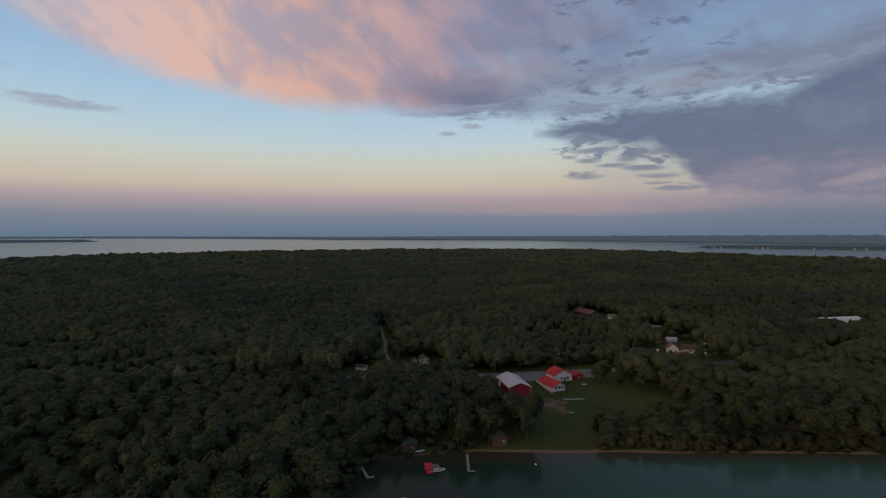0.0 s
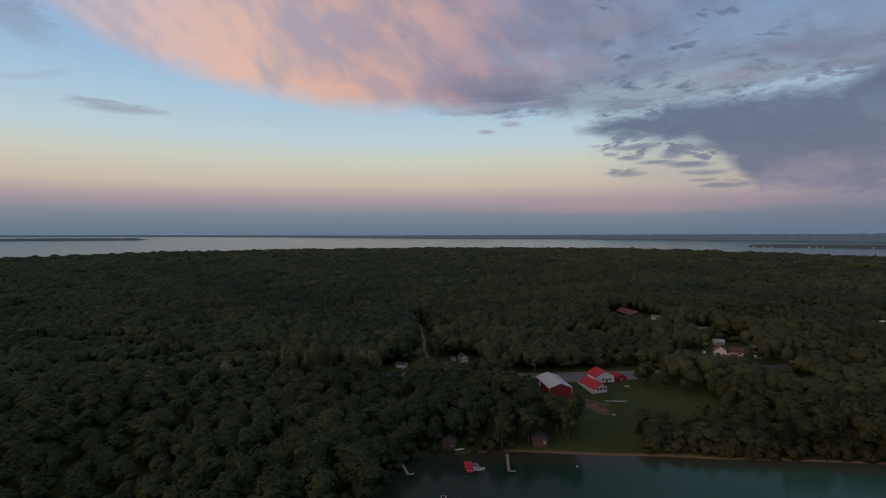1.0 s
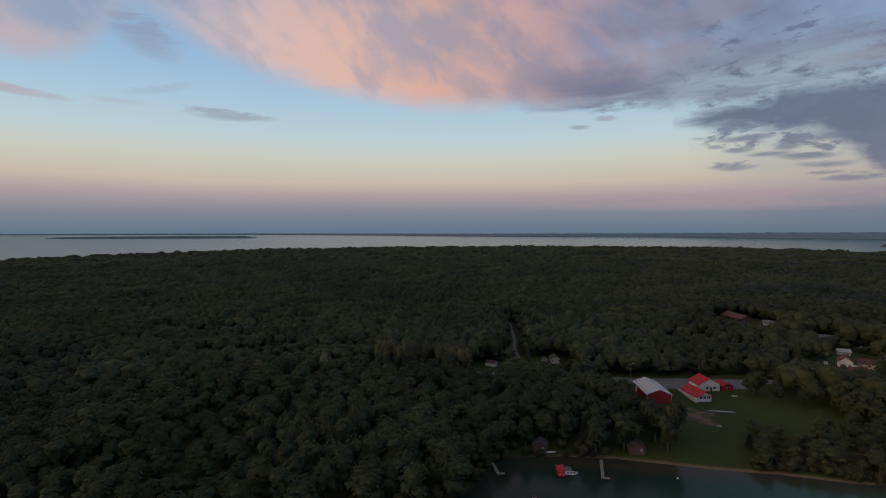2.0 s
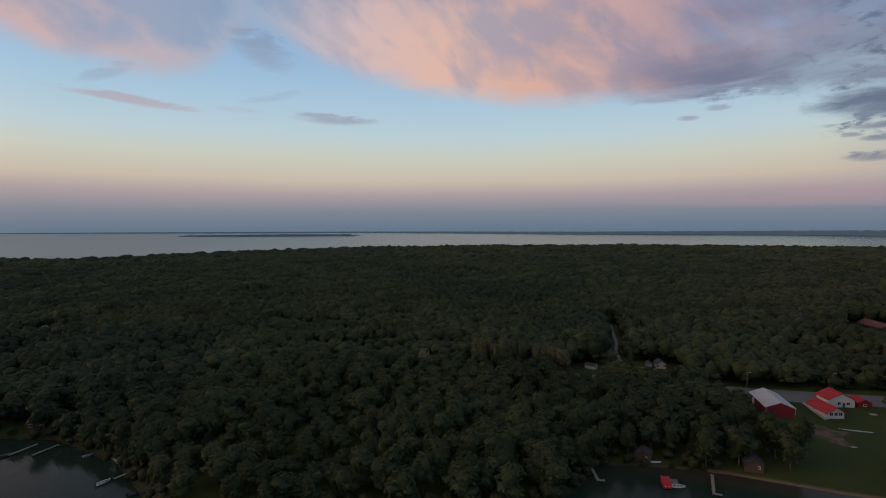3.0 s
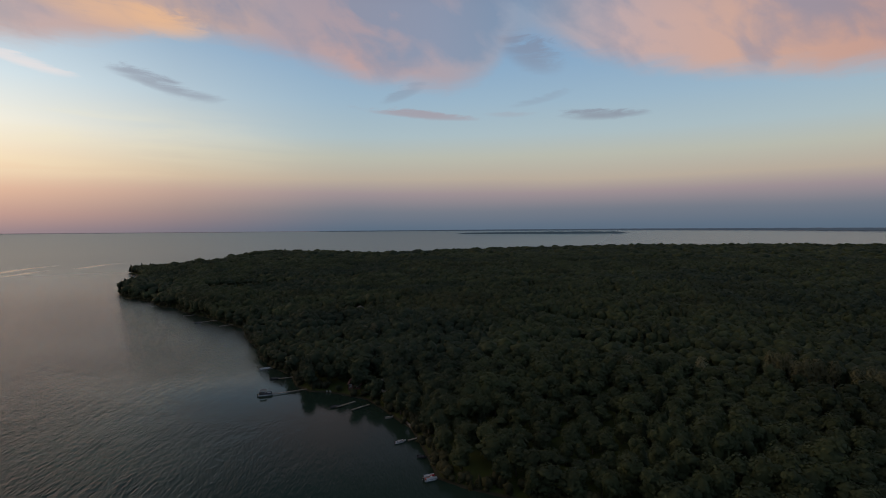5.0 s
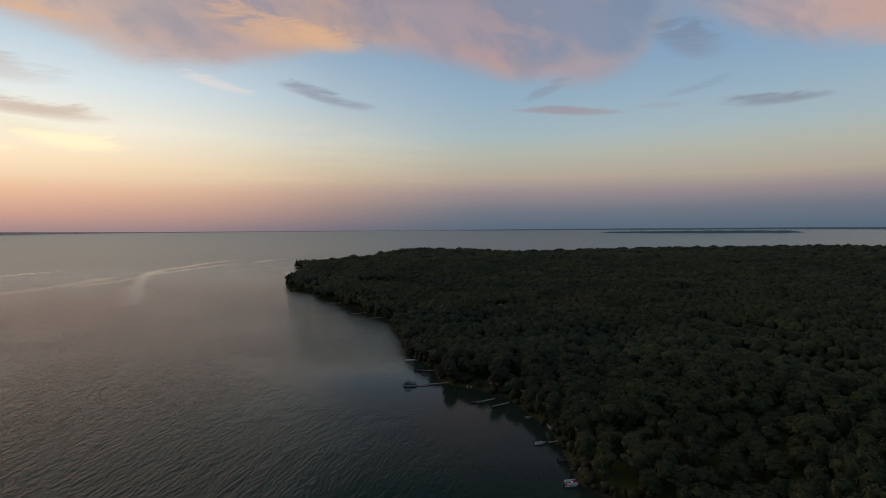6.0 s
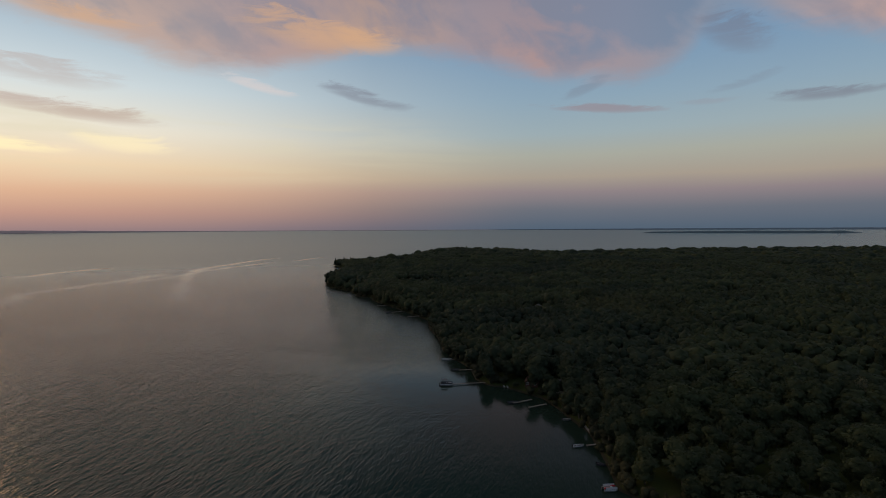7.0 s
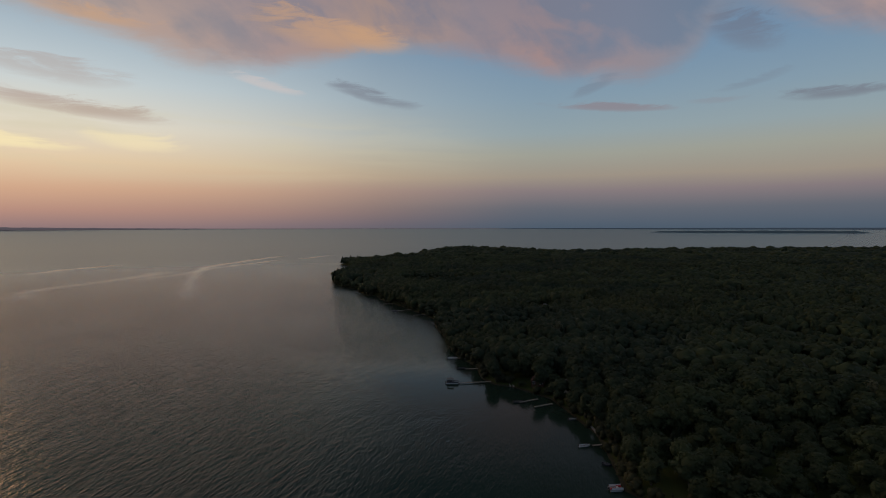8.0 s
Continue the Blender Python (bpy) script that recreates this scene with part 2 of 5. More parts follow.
for a, e, ra, re, lean, force, warm in SMALL:
    c, s = math.cos(radians(-lean)), math.sin(radians(-lean))
    da, de = G.math("SUBTRACT", AZ, a), G.math("ADD", G.math("SUBTRACT", EL, e), G.math("MULTIPLY", N_WISP, re * 2.6))
    u = G.math("MULTIPLY_ADD", da, c / ra, G.math("MULTIPLY", de, -s / ra))
    v = G.math("MULTIPLY_ADD", da, s / re, G.math("MULTIPLY", de, c / re))
    far = G.math("ADD", G.math("MULTIPLY_ADD", u, u, G.math("MULTIPLY", v, v)), G.math("MULTIPLY", N_WISP, 2.8))
    sky = G.mix(G.step(far, -0.1, 1.4, force * 0.85, 0.0), sky, WARMTH[warm])

nishita = G.node("ShaderNodeTexSky")
nishita.sky_type, nishita.sun_disc = "NISHITA", False
nishita.sun_elevation, nishita.sun_rotation = radians(SUN_EL), radians(-SUN_AZ)
back_1 = G.node("ShaderNodeBackground")
G.wire(nishita.outputs[0], back_1.inputs[0])
back_1.inputs[1].default_value = 0.05
back_2 = G.node("ShaderNodeBackground")
G.wire(G.mix(1.0, sky, (0.96, 1.0, 1.0), "MULTIPLY"), back_2.inputs[0])
back_2.inputs[1].default_value = 1.1
both = G.node("ShaderNodeAddShader")
G.wire(back_1.outputs[0], both.inputs[0])
G.wire(back_2.outputs[0], both.inputs[1])
out = G.node("ShaderNodeOutputWorld")
G.wire(both.outputs[0], out.inputs[0])

# the last light of the sun, already weak
sun = new("sun", bpy.data.lights.new("sun", "SUN"))
sun.data.energy, sun.data.angle, sun.data.color = 0.04, radians(12), (1.0, 0.72, 0.5)
a, e = radians(SUN_AZ), radians(5)
sun.matrix_world = look((-math.sin(a) * math.cos(e) * 300, math.cos(a) * math.cos(e) * 300, math.sin(e) * 300), (0, 0, 0))


# ---- materials ----
def material(name, build):
    m = bpy.data.materials.new(name)
    m.use_nodes = True
    g = Graph(m.node_tree)
    p = g.node("ShaderNodeBsdfPrincipled")
    o = g.node("ShaderNodeOutputMaterial")
    g.wire(p.outputs[0], o.inputs[0])
    build(g, p)
    return m


def plain(name, colour, rough=0.6, metal=0.0, grain=4.0, spread=0.25, bump=0.2, coat=0.0):
    """A worn surface: colour varied at two scales, and a fine relief."""
    def build(g, p):
        at = g.node("ShaderNodeTexCoord").outputs["Object"]
        wide, fine = g.noise(at, 0.35, 4.0), g.noise(at, grain, 6.0, 0.65)
        dark = tuple(c * (1 - spread) for c in colour)
        light = tuple(min(1, c * (1 + spread * 0.6)) for c in colour)
        g.wire(g.mix(g.math("MULTIPLY_ADD", wide, 0.5, g.math("MULTIPLY", fine, 0.5)), dark, light), p.inputs["Base Color"])
        g.wire(g.step(fine, 0.3, 0.7, max(0.05, rough - 0.12), min(1, rough + 0.12)), p.inputs["Roughness"])
        p.inputs["Metallic"].default_value = metal
        p.inputs["Coat Weight"].default_value = coat
        b = g.node("ShaderNodeBump")
        b.inputs["Strength"].default_value, b.inputs["Distance"].default_value = bump, 0.02
        g.wire(fine, b.inputs["Height"])
        g.wire(b.outputs[0], p.inputs["Normal"])
    return material(name, build)


def leaf_material(name, dull, fresh, dry):
    def build(g, p):
        geo = g.node("ShaderNodeNewGeometry")
        at, island = geo.outputs["Position"], geo.outputs["Random Per Island"]
        stand, tree, twig = g.noise(at, 0.006, 3.0), g.noise(at, 0.085, 2.0, 0.5), g.noise(at, 0.9, 4.0, 0.7)
        c = g.mix(g.step(tree, 0.32, 0.68), dull, fresh)
        c = g.mix(g.step(stand, 0.55, 0.75, 0.0, 0.6), c, dry)
        side = g.node("ShaderNodeSeparateXYZ")
        g.wire(at, side.inputs[0])
        # the woods round the village are drier
        c = g.mix(g.step(side.outputs[0], -60.0, 160.0, 0.0, 0.6), c, dry)
        c = g.mix(g.step(g.noise(at, 0.018, 3.0, 0.6, 0.5), 0.54, 0.36, 0.0, 0.7), c, tuple(v * 0.6 for v in dull))
        # darker, bluer stands among the lighter ones
        c = g.mix(g.step(g.noise(at, 0.0052, 2.0, 0.6, 0.8), 0.5, 0.62, 0.0, 0.6), c, (dull[0] * 0.6, dull[1] * 0.72, dull[2] * 1.05))
        c = g.mix(g.step(g.math("MULTIPLY_ADD", island, 0.6, g.math("MULTIPLY", twig, 0.4)), 0.1, 0.9, 0.0, 0.28), c, tuple(v * 0.6 for v in dull))
        g.wire(c, p.inputs["Base Color"])
        p.inputs["Roughness"].default_value = 0.7
        p.inputs["Specular IOR Level"].default_value = 0.15
        # light also comes through the leaves
        thin = g.node("ShaderNodeBsdfTranslucent")
        g.wire(c, thin.inputs["Color"])
        both = g.node("ShaderNodeMixShader")
        both.inputs[0].default_value = 0.3
        g.wire(p.outputs[0], both.inputs[1])
        g.wire(thin.outputs[0], both.inputs[2])
        g.wire(both.outputs[0], g.tree.nodes["Material Output"].inputs[0])
    return material(name, build)


LEAF = leaf_material("foliage", (0.062, 0.082, 0.041), (0.088, 0.113, 0.052), (0.102, 0.107, 0.049))
LEAF_PALE = leaf_material("silvery_foliage", (0.17, 0.168, 0.09), (0.26, 0.252, 0.14), (0.24, 0.22, 0.13))
NEEDLE = leaf_material("needles", (0.025, 0.04, 0.02), (0.04, 0.06, 0.03), (0.04, 0.05, 0.03))
BARK = plain("bark", (0.12, 0.1, 0.08), 0.9, 0, 3.0, 0.5, 0.6)


def ground_build(g, p):
    at = g.node("ShaderNodeNewGeometry").outputs["Position"]
    s = g.node("ShaderNodeSeparateXYZ")
    g.wire(at, s.inputs[0])
    wide, fine, blades = g.noise(at, 0.03, 4.0), g.noise(at, 0.4, 6.0, 0.65), g.noise(at, 5.0, 4.0, 0.7)
    grass = g.mix(g.step(wide, 0.35, 0.65), (0.042, 0.062, 0.013), (0.062, 0.08, 0.018))
    grass = g.mix(g.step(fine, 0.45, 0.75, 0, 0.6), grass, (0.06, 0.05, 0.024))
    grass = g.mix(g.step(blades, 0.3, 0.8, 0, 0.5), grass, (0.03, 0.045, 0.015))
    sand = g.mix(fine, (0.13, 0.09, 0.056), (0.25, 0.175, 0.11))
    # the beach is sandy in front of the lawn alone; elsewhere the bank is overgrown
    sand = g.mix(g.step(s.outputs[0], -30.0, 30.0), (0.035, 0.034, 0.022), sand)
    shore = g.step(g.math("ADD", s.outputs[2], g.math("MULTIPLY", fine, 0.5)), 0.4, 0.8)
    g.wire(g.mix(shore, sand, grass), p.inputs["Base Color"])
    p.inputs["Roughness"].default_value = 0.95
    p.inputs["Specular IOR Level"].default_value = 0.2
    b = g.node("ShaderNodeBump")
    b.inputs["Strength"].default_value, b.inputs["Distance"].default_value = 0.6, 0.15
    g.wire(blades, b.inputs["Height"])
    g.wire(b.outputs[0], p.inputs["Normal"])


GROUND = material("grass_and_sand", ground_build)


def water_build(g, p):
    at = g.node("ShaderNodeNewGeometry").outputs["Position"]
    axis = g.node("ShaderNodeSeparateXYZ")
    g.wire(at, axis.inputs[0])
    east, north = axis.outputs[0], axis.outputs[1]
    out_there = g.node("ShaderNodeVectorMath")
    out_there.operation = "LENGTH"
    g.wire(at, out_there.inputs[0])
    away = out_there.outputs["Value"]
    fetch = g.node("ShaderNodeAttribute")
    fetch.attribute_name = "fetch"
    open_water = fetch.outputs["Fac"]

    def crests(turn, stretch):
        """Coordinates along and across the crests of a train of ripples."""
        ct, st = math.cos(radians(turn)), math.sin(radians(turn))
        along = g.math("MULTIPLY_ADD", east, ct, g.math("MULTIPLY", north, st))
        cross = g.math("MULTIPLY_ADD", east, -st, g.math("MULTIPLY", north, ct))
        return g.vec(g.math("MULTIPLY", along, stretch), cross, 0.0)

    # two trains of short wind ripples cross on a low swell
    first, second = crests(143, 0.24), crests(160, 0.3)
    ripple = g.math("MULTIPLY_ADD", g.noise(first, 1.5, 1.0, 0.5, 0.2), 0.9, g.math("MULTIPLY", g.noise(second, 1.0, 1.0, 0.5, 0.2), 0.8))
    ripple = g.math("MULTIPLY_ADD", g.noise(first, 0.4, 1.0, 0.6, 0.2), 1.0, g.math("MULTIPLY_ADD", g.noise(second, 0.16, 1.0, 0.6, 0.2), 1.3, ripple))
    depth = g.noise(at, 0.01, 3.0)
    deep = g.mix(g.step(depth, 0.3, 0.7), (0.007, 0.033, 0.03), (0.01, 0.043, 0.04))
    shallow = g.mix(g.step(depth, 0.3, 0.7), (0.046, 0.115, 0.086), (0.068, 0.158, 0.122))
    # base colour bluer out west, standing in for reflected blue sky
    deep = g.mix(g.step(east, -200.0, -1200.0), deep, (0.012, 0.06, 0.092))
    # a sandy shelf shows green in front of the lawn
    deep = g.mix(g.step(east, -20.0, 110.0), deep, shallow)
    # weedy shallows along the wooded bank
    bank = g.math("MULTIPLY", g.step(open_water, 0.0, 0.6, 0.8, 0.0), g.step(east, 0.0, 60.0, 1.0, 0.3))
    deep = g.mix(bank, deep, g.mix(depth, (0.016, 0.028, 0.018), (0.026, 0.042, 0.028)))
    # wet brown sand at the very edge
    deep = g.mix(g.math("MULTIPLY", g.step(open_water, 0.0, 0.045, 0.75, 0.0), g.step(east, -40.0, 10.0)), deep, (0.06, 0.046, 0.03))
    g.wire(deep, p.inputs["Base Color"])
    p.inputs["IOR"].default_value = 1.333
    # open to the wind in the west, sheltered behind the peninsula; choppier than the bay
    windy = g.step(g.math("MULTIPLY_ADD", north, 0.6, east), 1200.0, -1500.0)
    far_out = g.math("MULTIPLY", windy, g.step(away, 700.0, 1800.0))
    # reflections are dimmed by position on the sheltered water
    lee_gloss = g.step(open_water, 0.2, 1.0, g.step(away, 500.0, 900.0, 0.62, 1.0), 1.15)
    gloss = g.math("MULTIPLY", g.step(away, 200.0, 500.0, 0.15, 0.46), g.math("MULTIPLY_ADD", far_out, -0.38, 1.0))
    g.wire(g.math("MULTIPLY", gloss, lee_gloss), p.inputs["Specular IOR Level"])
    # smooth slicks that wind across the open lake
    wind = g.math("MULTIPLY", g.math("SUBTRACT", g.noise(at, 0.012, 4.0), 0.5), 40.0)
    slick = 0.0
    for line, wide in (([(-1110, -150), (-1029, -174), (-961, -186), (-888, -237), (-826, -270), (-747, -262), (-660, -240)], 28.0),
                       ([(-1600, 90), (-1505, 27), (-1308, -60), (-1198, -97), (-1072, -110), (-923, -101), (-759, -85), (-640, -73)], 20.0),
                       ([(-1400, 60), (-1351, 30), (-1238, -35), (-1133, -92), (-1061, -114), (-941, -164), (-880, -190)], 18.0),
                       ([(-1340, -280), (-1276, -301), (-1207, -349), (-1135, -361), (-1060, -390)], 20.0),
                       ([(-1590, 240), (-1528, 160), (-1434, 115), (-1380, 95)], 22.0)):
        x0, x1 = line[0][0], line[-1][0]
        path = g.math("MULTIPLY_ADD", g.ramp(east, [(px, (py + 400) / 700) for px, py in line], -1600, -600), 700.0, -400.0)
        off = g.math("ABSOLUTE", g.math("ADD", g.math("SUBTRACT", north, path), wind))
        inside = g.math("MULTIPLY", g.step(east, x0, x0 + 80), g.step(east, x1 - 80, x1, 1.0, 0.0))
        slick = g.math("MAXIMUM", slick, g.math("MULTIPLY", g.step(off, 0.0, wide, 0.42, 0.0), inside))
    keep = g.math("SUBTRACT", 1.0, slick)
    g.wire(g.math("MULTIPLY", g.step(away, 300.0, 1500.0, 0.1, g.math("MULTIPLY_ADD", windy, 0.06, 0.24)), keep), p.inputs["Roughness"])
    # the wind needs open water to raise ripples
    gusts = g.step(g.noise(at, 0.008, 3.0, 0.5, 1.2), 0.38, 0.62, 0.8, 1.0)
    strength = g.math("MULTIPLY", g.math("MULTIPLY", gusts, keep), g.math("MAXIMUM", g.step(open_water, 0.12, 0.85, 0.08, 1.0), g.step(away, 250.0, 400.0)))
    strength = g.math("MULTIPLY", strength, g.step(away, 700.0, 1500.0, 1.0, 0.0))
    b = g.node("ShaderNodeBump")
    g.wire(strength, b.inputs["Strength"])
    b.inputs["Distance"].default_value = 0.62
    g.wire(ripple, b.inputs["Height"])
    g.wire(b.outputs[0], p.inputs["Normal"])


WATER = material("lake_water", water_build)


def haze_glow_build(g, p):
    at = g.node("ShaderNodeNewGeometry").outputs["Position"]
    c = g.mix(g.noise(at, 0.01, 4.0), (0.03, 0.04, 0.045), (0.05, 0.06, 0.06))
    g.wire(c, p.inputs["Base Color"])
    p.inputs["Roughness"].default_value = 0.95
    # emission paints the blue-grey haze of the distance onto the woods
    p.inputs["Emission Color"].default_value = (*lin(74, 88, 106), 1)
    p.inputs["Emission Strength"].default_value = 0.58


DISTANT = material("distant_woods_with_haze_glow", haze_glow_build)


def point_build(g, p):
    haze_glow_build(g, p)
    # less of the painted haze, as the point is closer
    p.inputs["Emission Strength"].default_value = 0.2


NEARER = material("inlet_woods_with_haze_glow", point_build)


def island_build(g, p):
    haze_glow_build(g, p)
    # darker painted haze for the island
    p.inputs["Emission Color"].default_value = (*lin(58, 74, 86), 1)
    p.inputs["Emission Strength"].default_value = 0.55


ISLAND = material("island_woods_with_haze_glow", island_build)


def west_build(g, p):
    haze_glow_build(g, p)
    # warm grey haze of the sunset side, again as emission
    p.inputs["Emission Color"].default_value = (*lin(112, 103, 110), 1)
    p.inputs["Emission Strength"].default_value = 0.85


DISTANT_WEST = material("west_woods_with_warm_haze_glow", west_build)
RED_WALL = plain("red_painted_wood", (0.3, 0.022, 0.024), 0.7)
RED_ROOF = plain("red_painted_metal", (0.46, 0.024, 0.028), 0.65, 0.0, 2.0)
WHITE_ROOF = plain("galvanised_roof", (0.62, 0.62, 0.63), 0.45, 0.0, 2.0, 0.2)
WHITE = plain("white_siding", (0.72, 0.71, 0.68), 0.65)
CREAM = plain("cream_siding", (0.55, 0.5, 0.42), 0.7)
GREY_SIDING = plain("grey_siding", (0.3, 0.3, 0.3), 0.7)
BROWN = plain("brown_boards", (0.115, 0.068, 0.05), 0.75)
RUSSET = plain("russet_boards", (0.12, 0.06, 0.048), 0.75)
SHINGLE_RED = plain("russet_shingles", (0.2, 0.075, 0.06), 0.85, 0, 6.0, 0.4)
SHINGLE_BROWN = plain("brown_shingles", (0.11, 0.06, 0.05), 0.85, 0, 6.0, 0.4)
SHINGLE_DARK = plain("dark_shingles", (0.07, 0.07, 0.075), 0.85, 0, 6.0, 0.4)
SHINGLE_PALE = plain("pale_shingles", (0.5, 0.49, 0.47), 0.8, 0, 6.0, 0.25)
DRY_GRASS = plain("dry_grass", (0.12, 0.085, 0.05), 0.95, 0, 0.3, 0.4)
SHINGLE_GREY = plain("grey_shingles", (0.2, 0.2, 0.2), 0.85, 0, 6.0, 0.4)
ASPHALT = plain("pale_asphalt", (0.17, 0.17, 0.17), 0.9, 0, 1.5, 0.35)
GRAVEL = plain("gravel", (0.21, 0.19, 0.165), 0.95, 0, 2.0, 0.4)
CONCRETE = plain("concrete", (0.4, 0.39, 0.37), 0.9, 0, 3.0, 0.3)


def soil_build(g, p):
    at = g.node("ShaderNodeNewGeometry").outputs["Position"]
    worn, fine = g.noise(at, 0.22, 6.0, 0.65, 0.6), g.noise(at, 2.0, 5.0, 0.7)
    bare = g.mix(fine, (0.12, 0.066, 0.045), (0.2, 0.11, 0.075))
    g.wire(g.mix(g.step(worn, 0.42, 0.6), bare, (0.058, 0.064, 0.02)), p.inputs["Base Color"])
    p.inputs["Roughness"].default_value = 0.95
    b = g.node("ShaderNodeBump")
    b.inputs["Strength"].default_value, b.inputs["Distance"].default_value = 0.5, 0.08
    g.wire(fine, b.inputs["Height"])
    g.wire(b.outputs[0], p.inputs["Normal"])


DIRT = material("reddish_soil", soil_build)
PLANK = plain("weathered_planks", (0.28, 0.265, 0.24), 0.85, 0, 5.0, 0.35)
POST = plain("grey_posts", (0.2, 0.18, 0.16), 0.85)
METAL = plain("aluminium", (0.55, 0.56, 0.57), 0.35, 0.9, 8.0, 0.15)
HULL_WHITE = plain("white_gelcoat", (0.75, 0.75, 0.74), 0.3, 0, 3.0, 0.12, 0.05)
HULL_DARK = plain("dark_vinyl", (0.05, 0.05, 0.06), 0.5)
HULL_RED = plain("red_vinyl", (0.5, 0.02, 0.03), 0.45, 0, 3.0, 0.2)
RUBBER = plain("black_rubber", (0.02, 0.02, 0.02), 0.7)
GLASS = plain("dark_window_glass", (0.02, 0.025, 0.03), 0.08, 0, 1.0, 0.1, 0.02)


# ---- mesh helpers ----
def fast_mesh(name, verts, tris, mat, smooth=False):
    """A mesh object from arrays of corners and triangles (or quads)."""
    me = bpy.data.meshes.new(name)
    verts, tris = np.asarray(verts, dtype=np.float32), np.asarray(tris, dtype=np.int32)
    n, k = tris.shape
    me.vertices.add(len(verts))
    me.vertices.foreach_set("co", verts.ravel())
    me.loops.add(n * k)
    me.loops.foreach_set("vertex_index", tris.ravel())
    me.polygons.add(n)
    me.polygons.foreach_set("loop_start", np.arange(0, n * k, k, dtype=np.int32))
    me.polygons.foreach_set("use_smooth", np.full(n, smooth))
    me.update(calc_edges=True)
    me.materials.append(mat)
    return new(name, me)


def part(name, bm, mat, parent=None, label=""):
    me = bpy.data.meshes.new(name)
    bm.to_mesh(me)
    bm.free()
    me.materials.append(mat)
    ob = new(name, me)
    ob.parent = parent
    return tagged(ob, label)


def box(bm, cx, cy, cz, sx, sy, sz, turn=0.0, tilt=0.0, bevel=0.0):
    """A box by centre and sizes, turned about z and tilted about its own x, in degrees."""
    m = Matrix.Translation((cx, cy, cz)) @ Matrix.Rotation(radians(turn), 4, "Z") @ Matrix.Rotation(radians(tilt), 4, "X") @ Matrix.Diagonal((sx, sy, sz, 1))
    made = bmesh.ops.create_cube(bm, size=1.0, matrix=m)["verts"]
    if bevel:
        edges = list({ed for v in made for ed in v.link_edges})
        bmesh.ops.bevel(bm, geom=edges, offset=bevel, segments=1, affect="EDGES")
    return bm


def rod(bm, a, b, r1, r2=None, sides=6):
    a, b = Vector(a), Vector(b)
    d = b - a
    m = Matrix.Translation((a + b) / 2) @ d.to_track_quat("Z", "Y").to_matrix().to_4x4()
    bmesh.ops.create_cone(bm, cap_ends=True, segments=sides, radius1=r1, radius2=r1 if r2 is None else r2, depth=d.length, matrix=m)
    return bm


def prism(bm, outline, y0, y1):
    """An outline in x and z, drawn out from y0 to y1."""
    f = [bm.verts.new((x, y0, z)) for x, z in outline]
    b = [bm.verts.new((x, y1, z)) for x, z in outline]
    bm.faces.new(f)
    bm.faces.new(b[::-1])
    for i in range(len(f)):
        j = (i + 1) % len(f)
        bm.faces.new((f[j], f[i], b[i], b[j]))
    bmesh.ops.recalc_face_normals(bm, faces=bm.faces)
    return bm


def empty(name, m, label, category, group=""):
    ob = new(name)
    ob.matrix_world = m
    ob.empty_display_size = 0.5
    return tagged(ob, label, category, group)


# ---- the lie of the land ----
def polar(az, d):
    return -math.sin(radians(az)) * d, math.cos(radians(az)) * d


NEAR_SHORE = [(-75, 760), (-65, 480), (-52, 316), (-39.7, 251), (-28.6, 223), (-13, 202), (-4, 197), (1.5, 195), (5, 193), (8.2, 189), (10, 170), (12, 161), (20, 152), (30, 150), (42, 156),
              (50, 166), (53.0, 172), (53.9, 188), (54.6, 203), (55.6, 217), (57.2, 229), (58.4, 241), (60, 256), (62.2, 263), (64.2, 270), (66.2, 274), (67.4, 286), (68.0, 308), (69.4, 330), (70.4, 354), (71.0, 388),
              (71.6, 424), (72.2, 464), (73.6, 499), (75.2, 531), (77.2, 577), (78.3, 626), (79.8, 663), (80.7, 697), (82.0, 752), (82.8, 810)]
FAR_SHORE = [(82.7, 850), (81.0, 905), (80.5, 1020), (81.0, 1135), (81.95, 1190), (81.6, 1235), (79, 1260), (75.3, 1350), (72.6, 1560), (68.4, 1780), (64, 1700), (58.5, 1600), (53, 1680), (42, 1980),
             (32, 2230), (22, 2320), (10, 2460), (2, 2560), (-13, 2600), (-21, 2350), (-28.4, 2140), (-39.5, 1930), (-55, 1800), (-75, 1700)]


def shoreline():
    pts = []
    for table in (NEAR_SHORE, FAR_SHORE):
        for (a0, d0), (a1, d1) in zip(table, table[1:]):
            p, q = Vector(polar(a0, d0)), Vector(polar(a1, d1))
            n = max(1, int((q - p).length / (20 if table is NEAR_SHORE and p.length < 900 else 70)))
            for k in range(n):
                pts.append(p.lerp(q, k / n))
        pts.append(Vector(polar(*table[-1])))
    out = []
    for k, p in enumerate(pts):
        d = (pts[(k + 1) % len(pts)] - pts[k - 1]).normalized()
        w = noise.noise((p.x * 0.03, p.y * 0.03, 0.5)) * min(5.0, p.length * 0.008) * 1.6
        out.append((p.x - d.y * w, p.y + d.x * w))
    return np.array(out)


SHORE = shoreline()


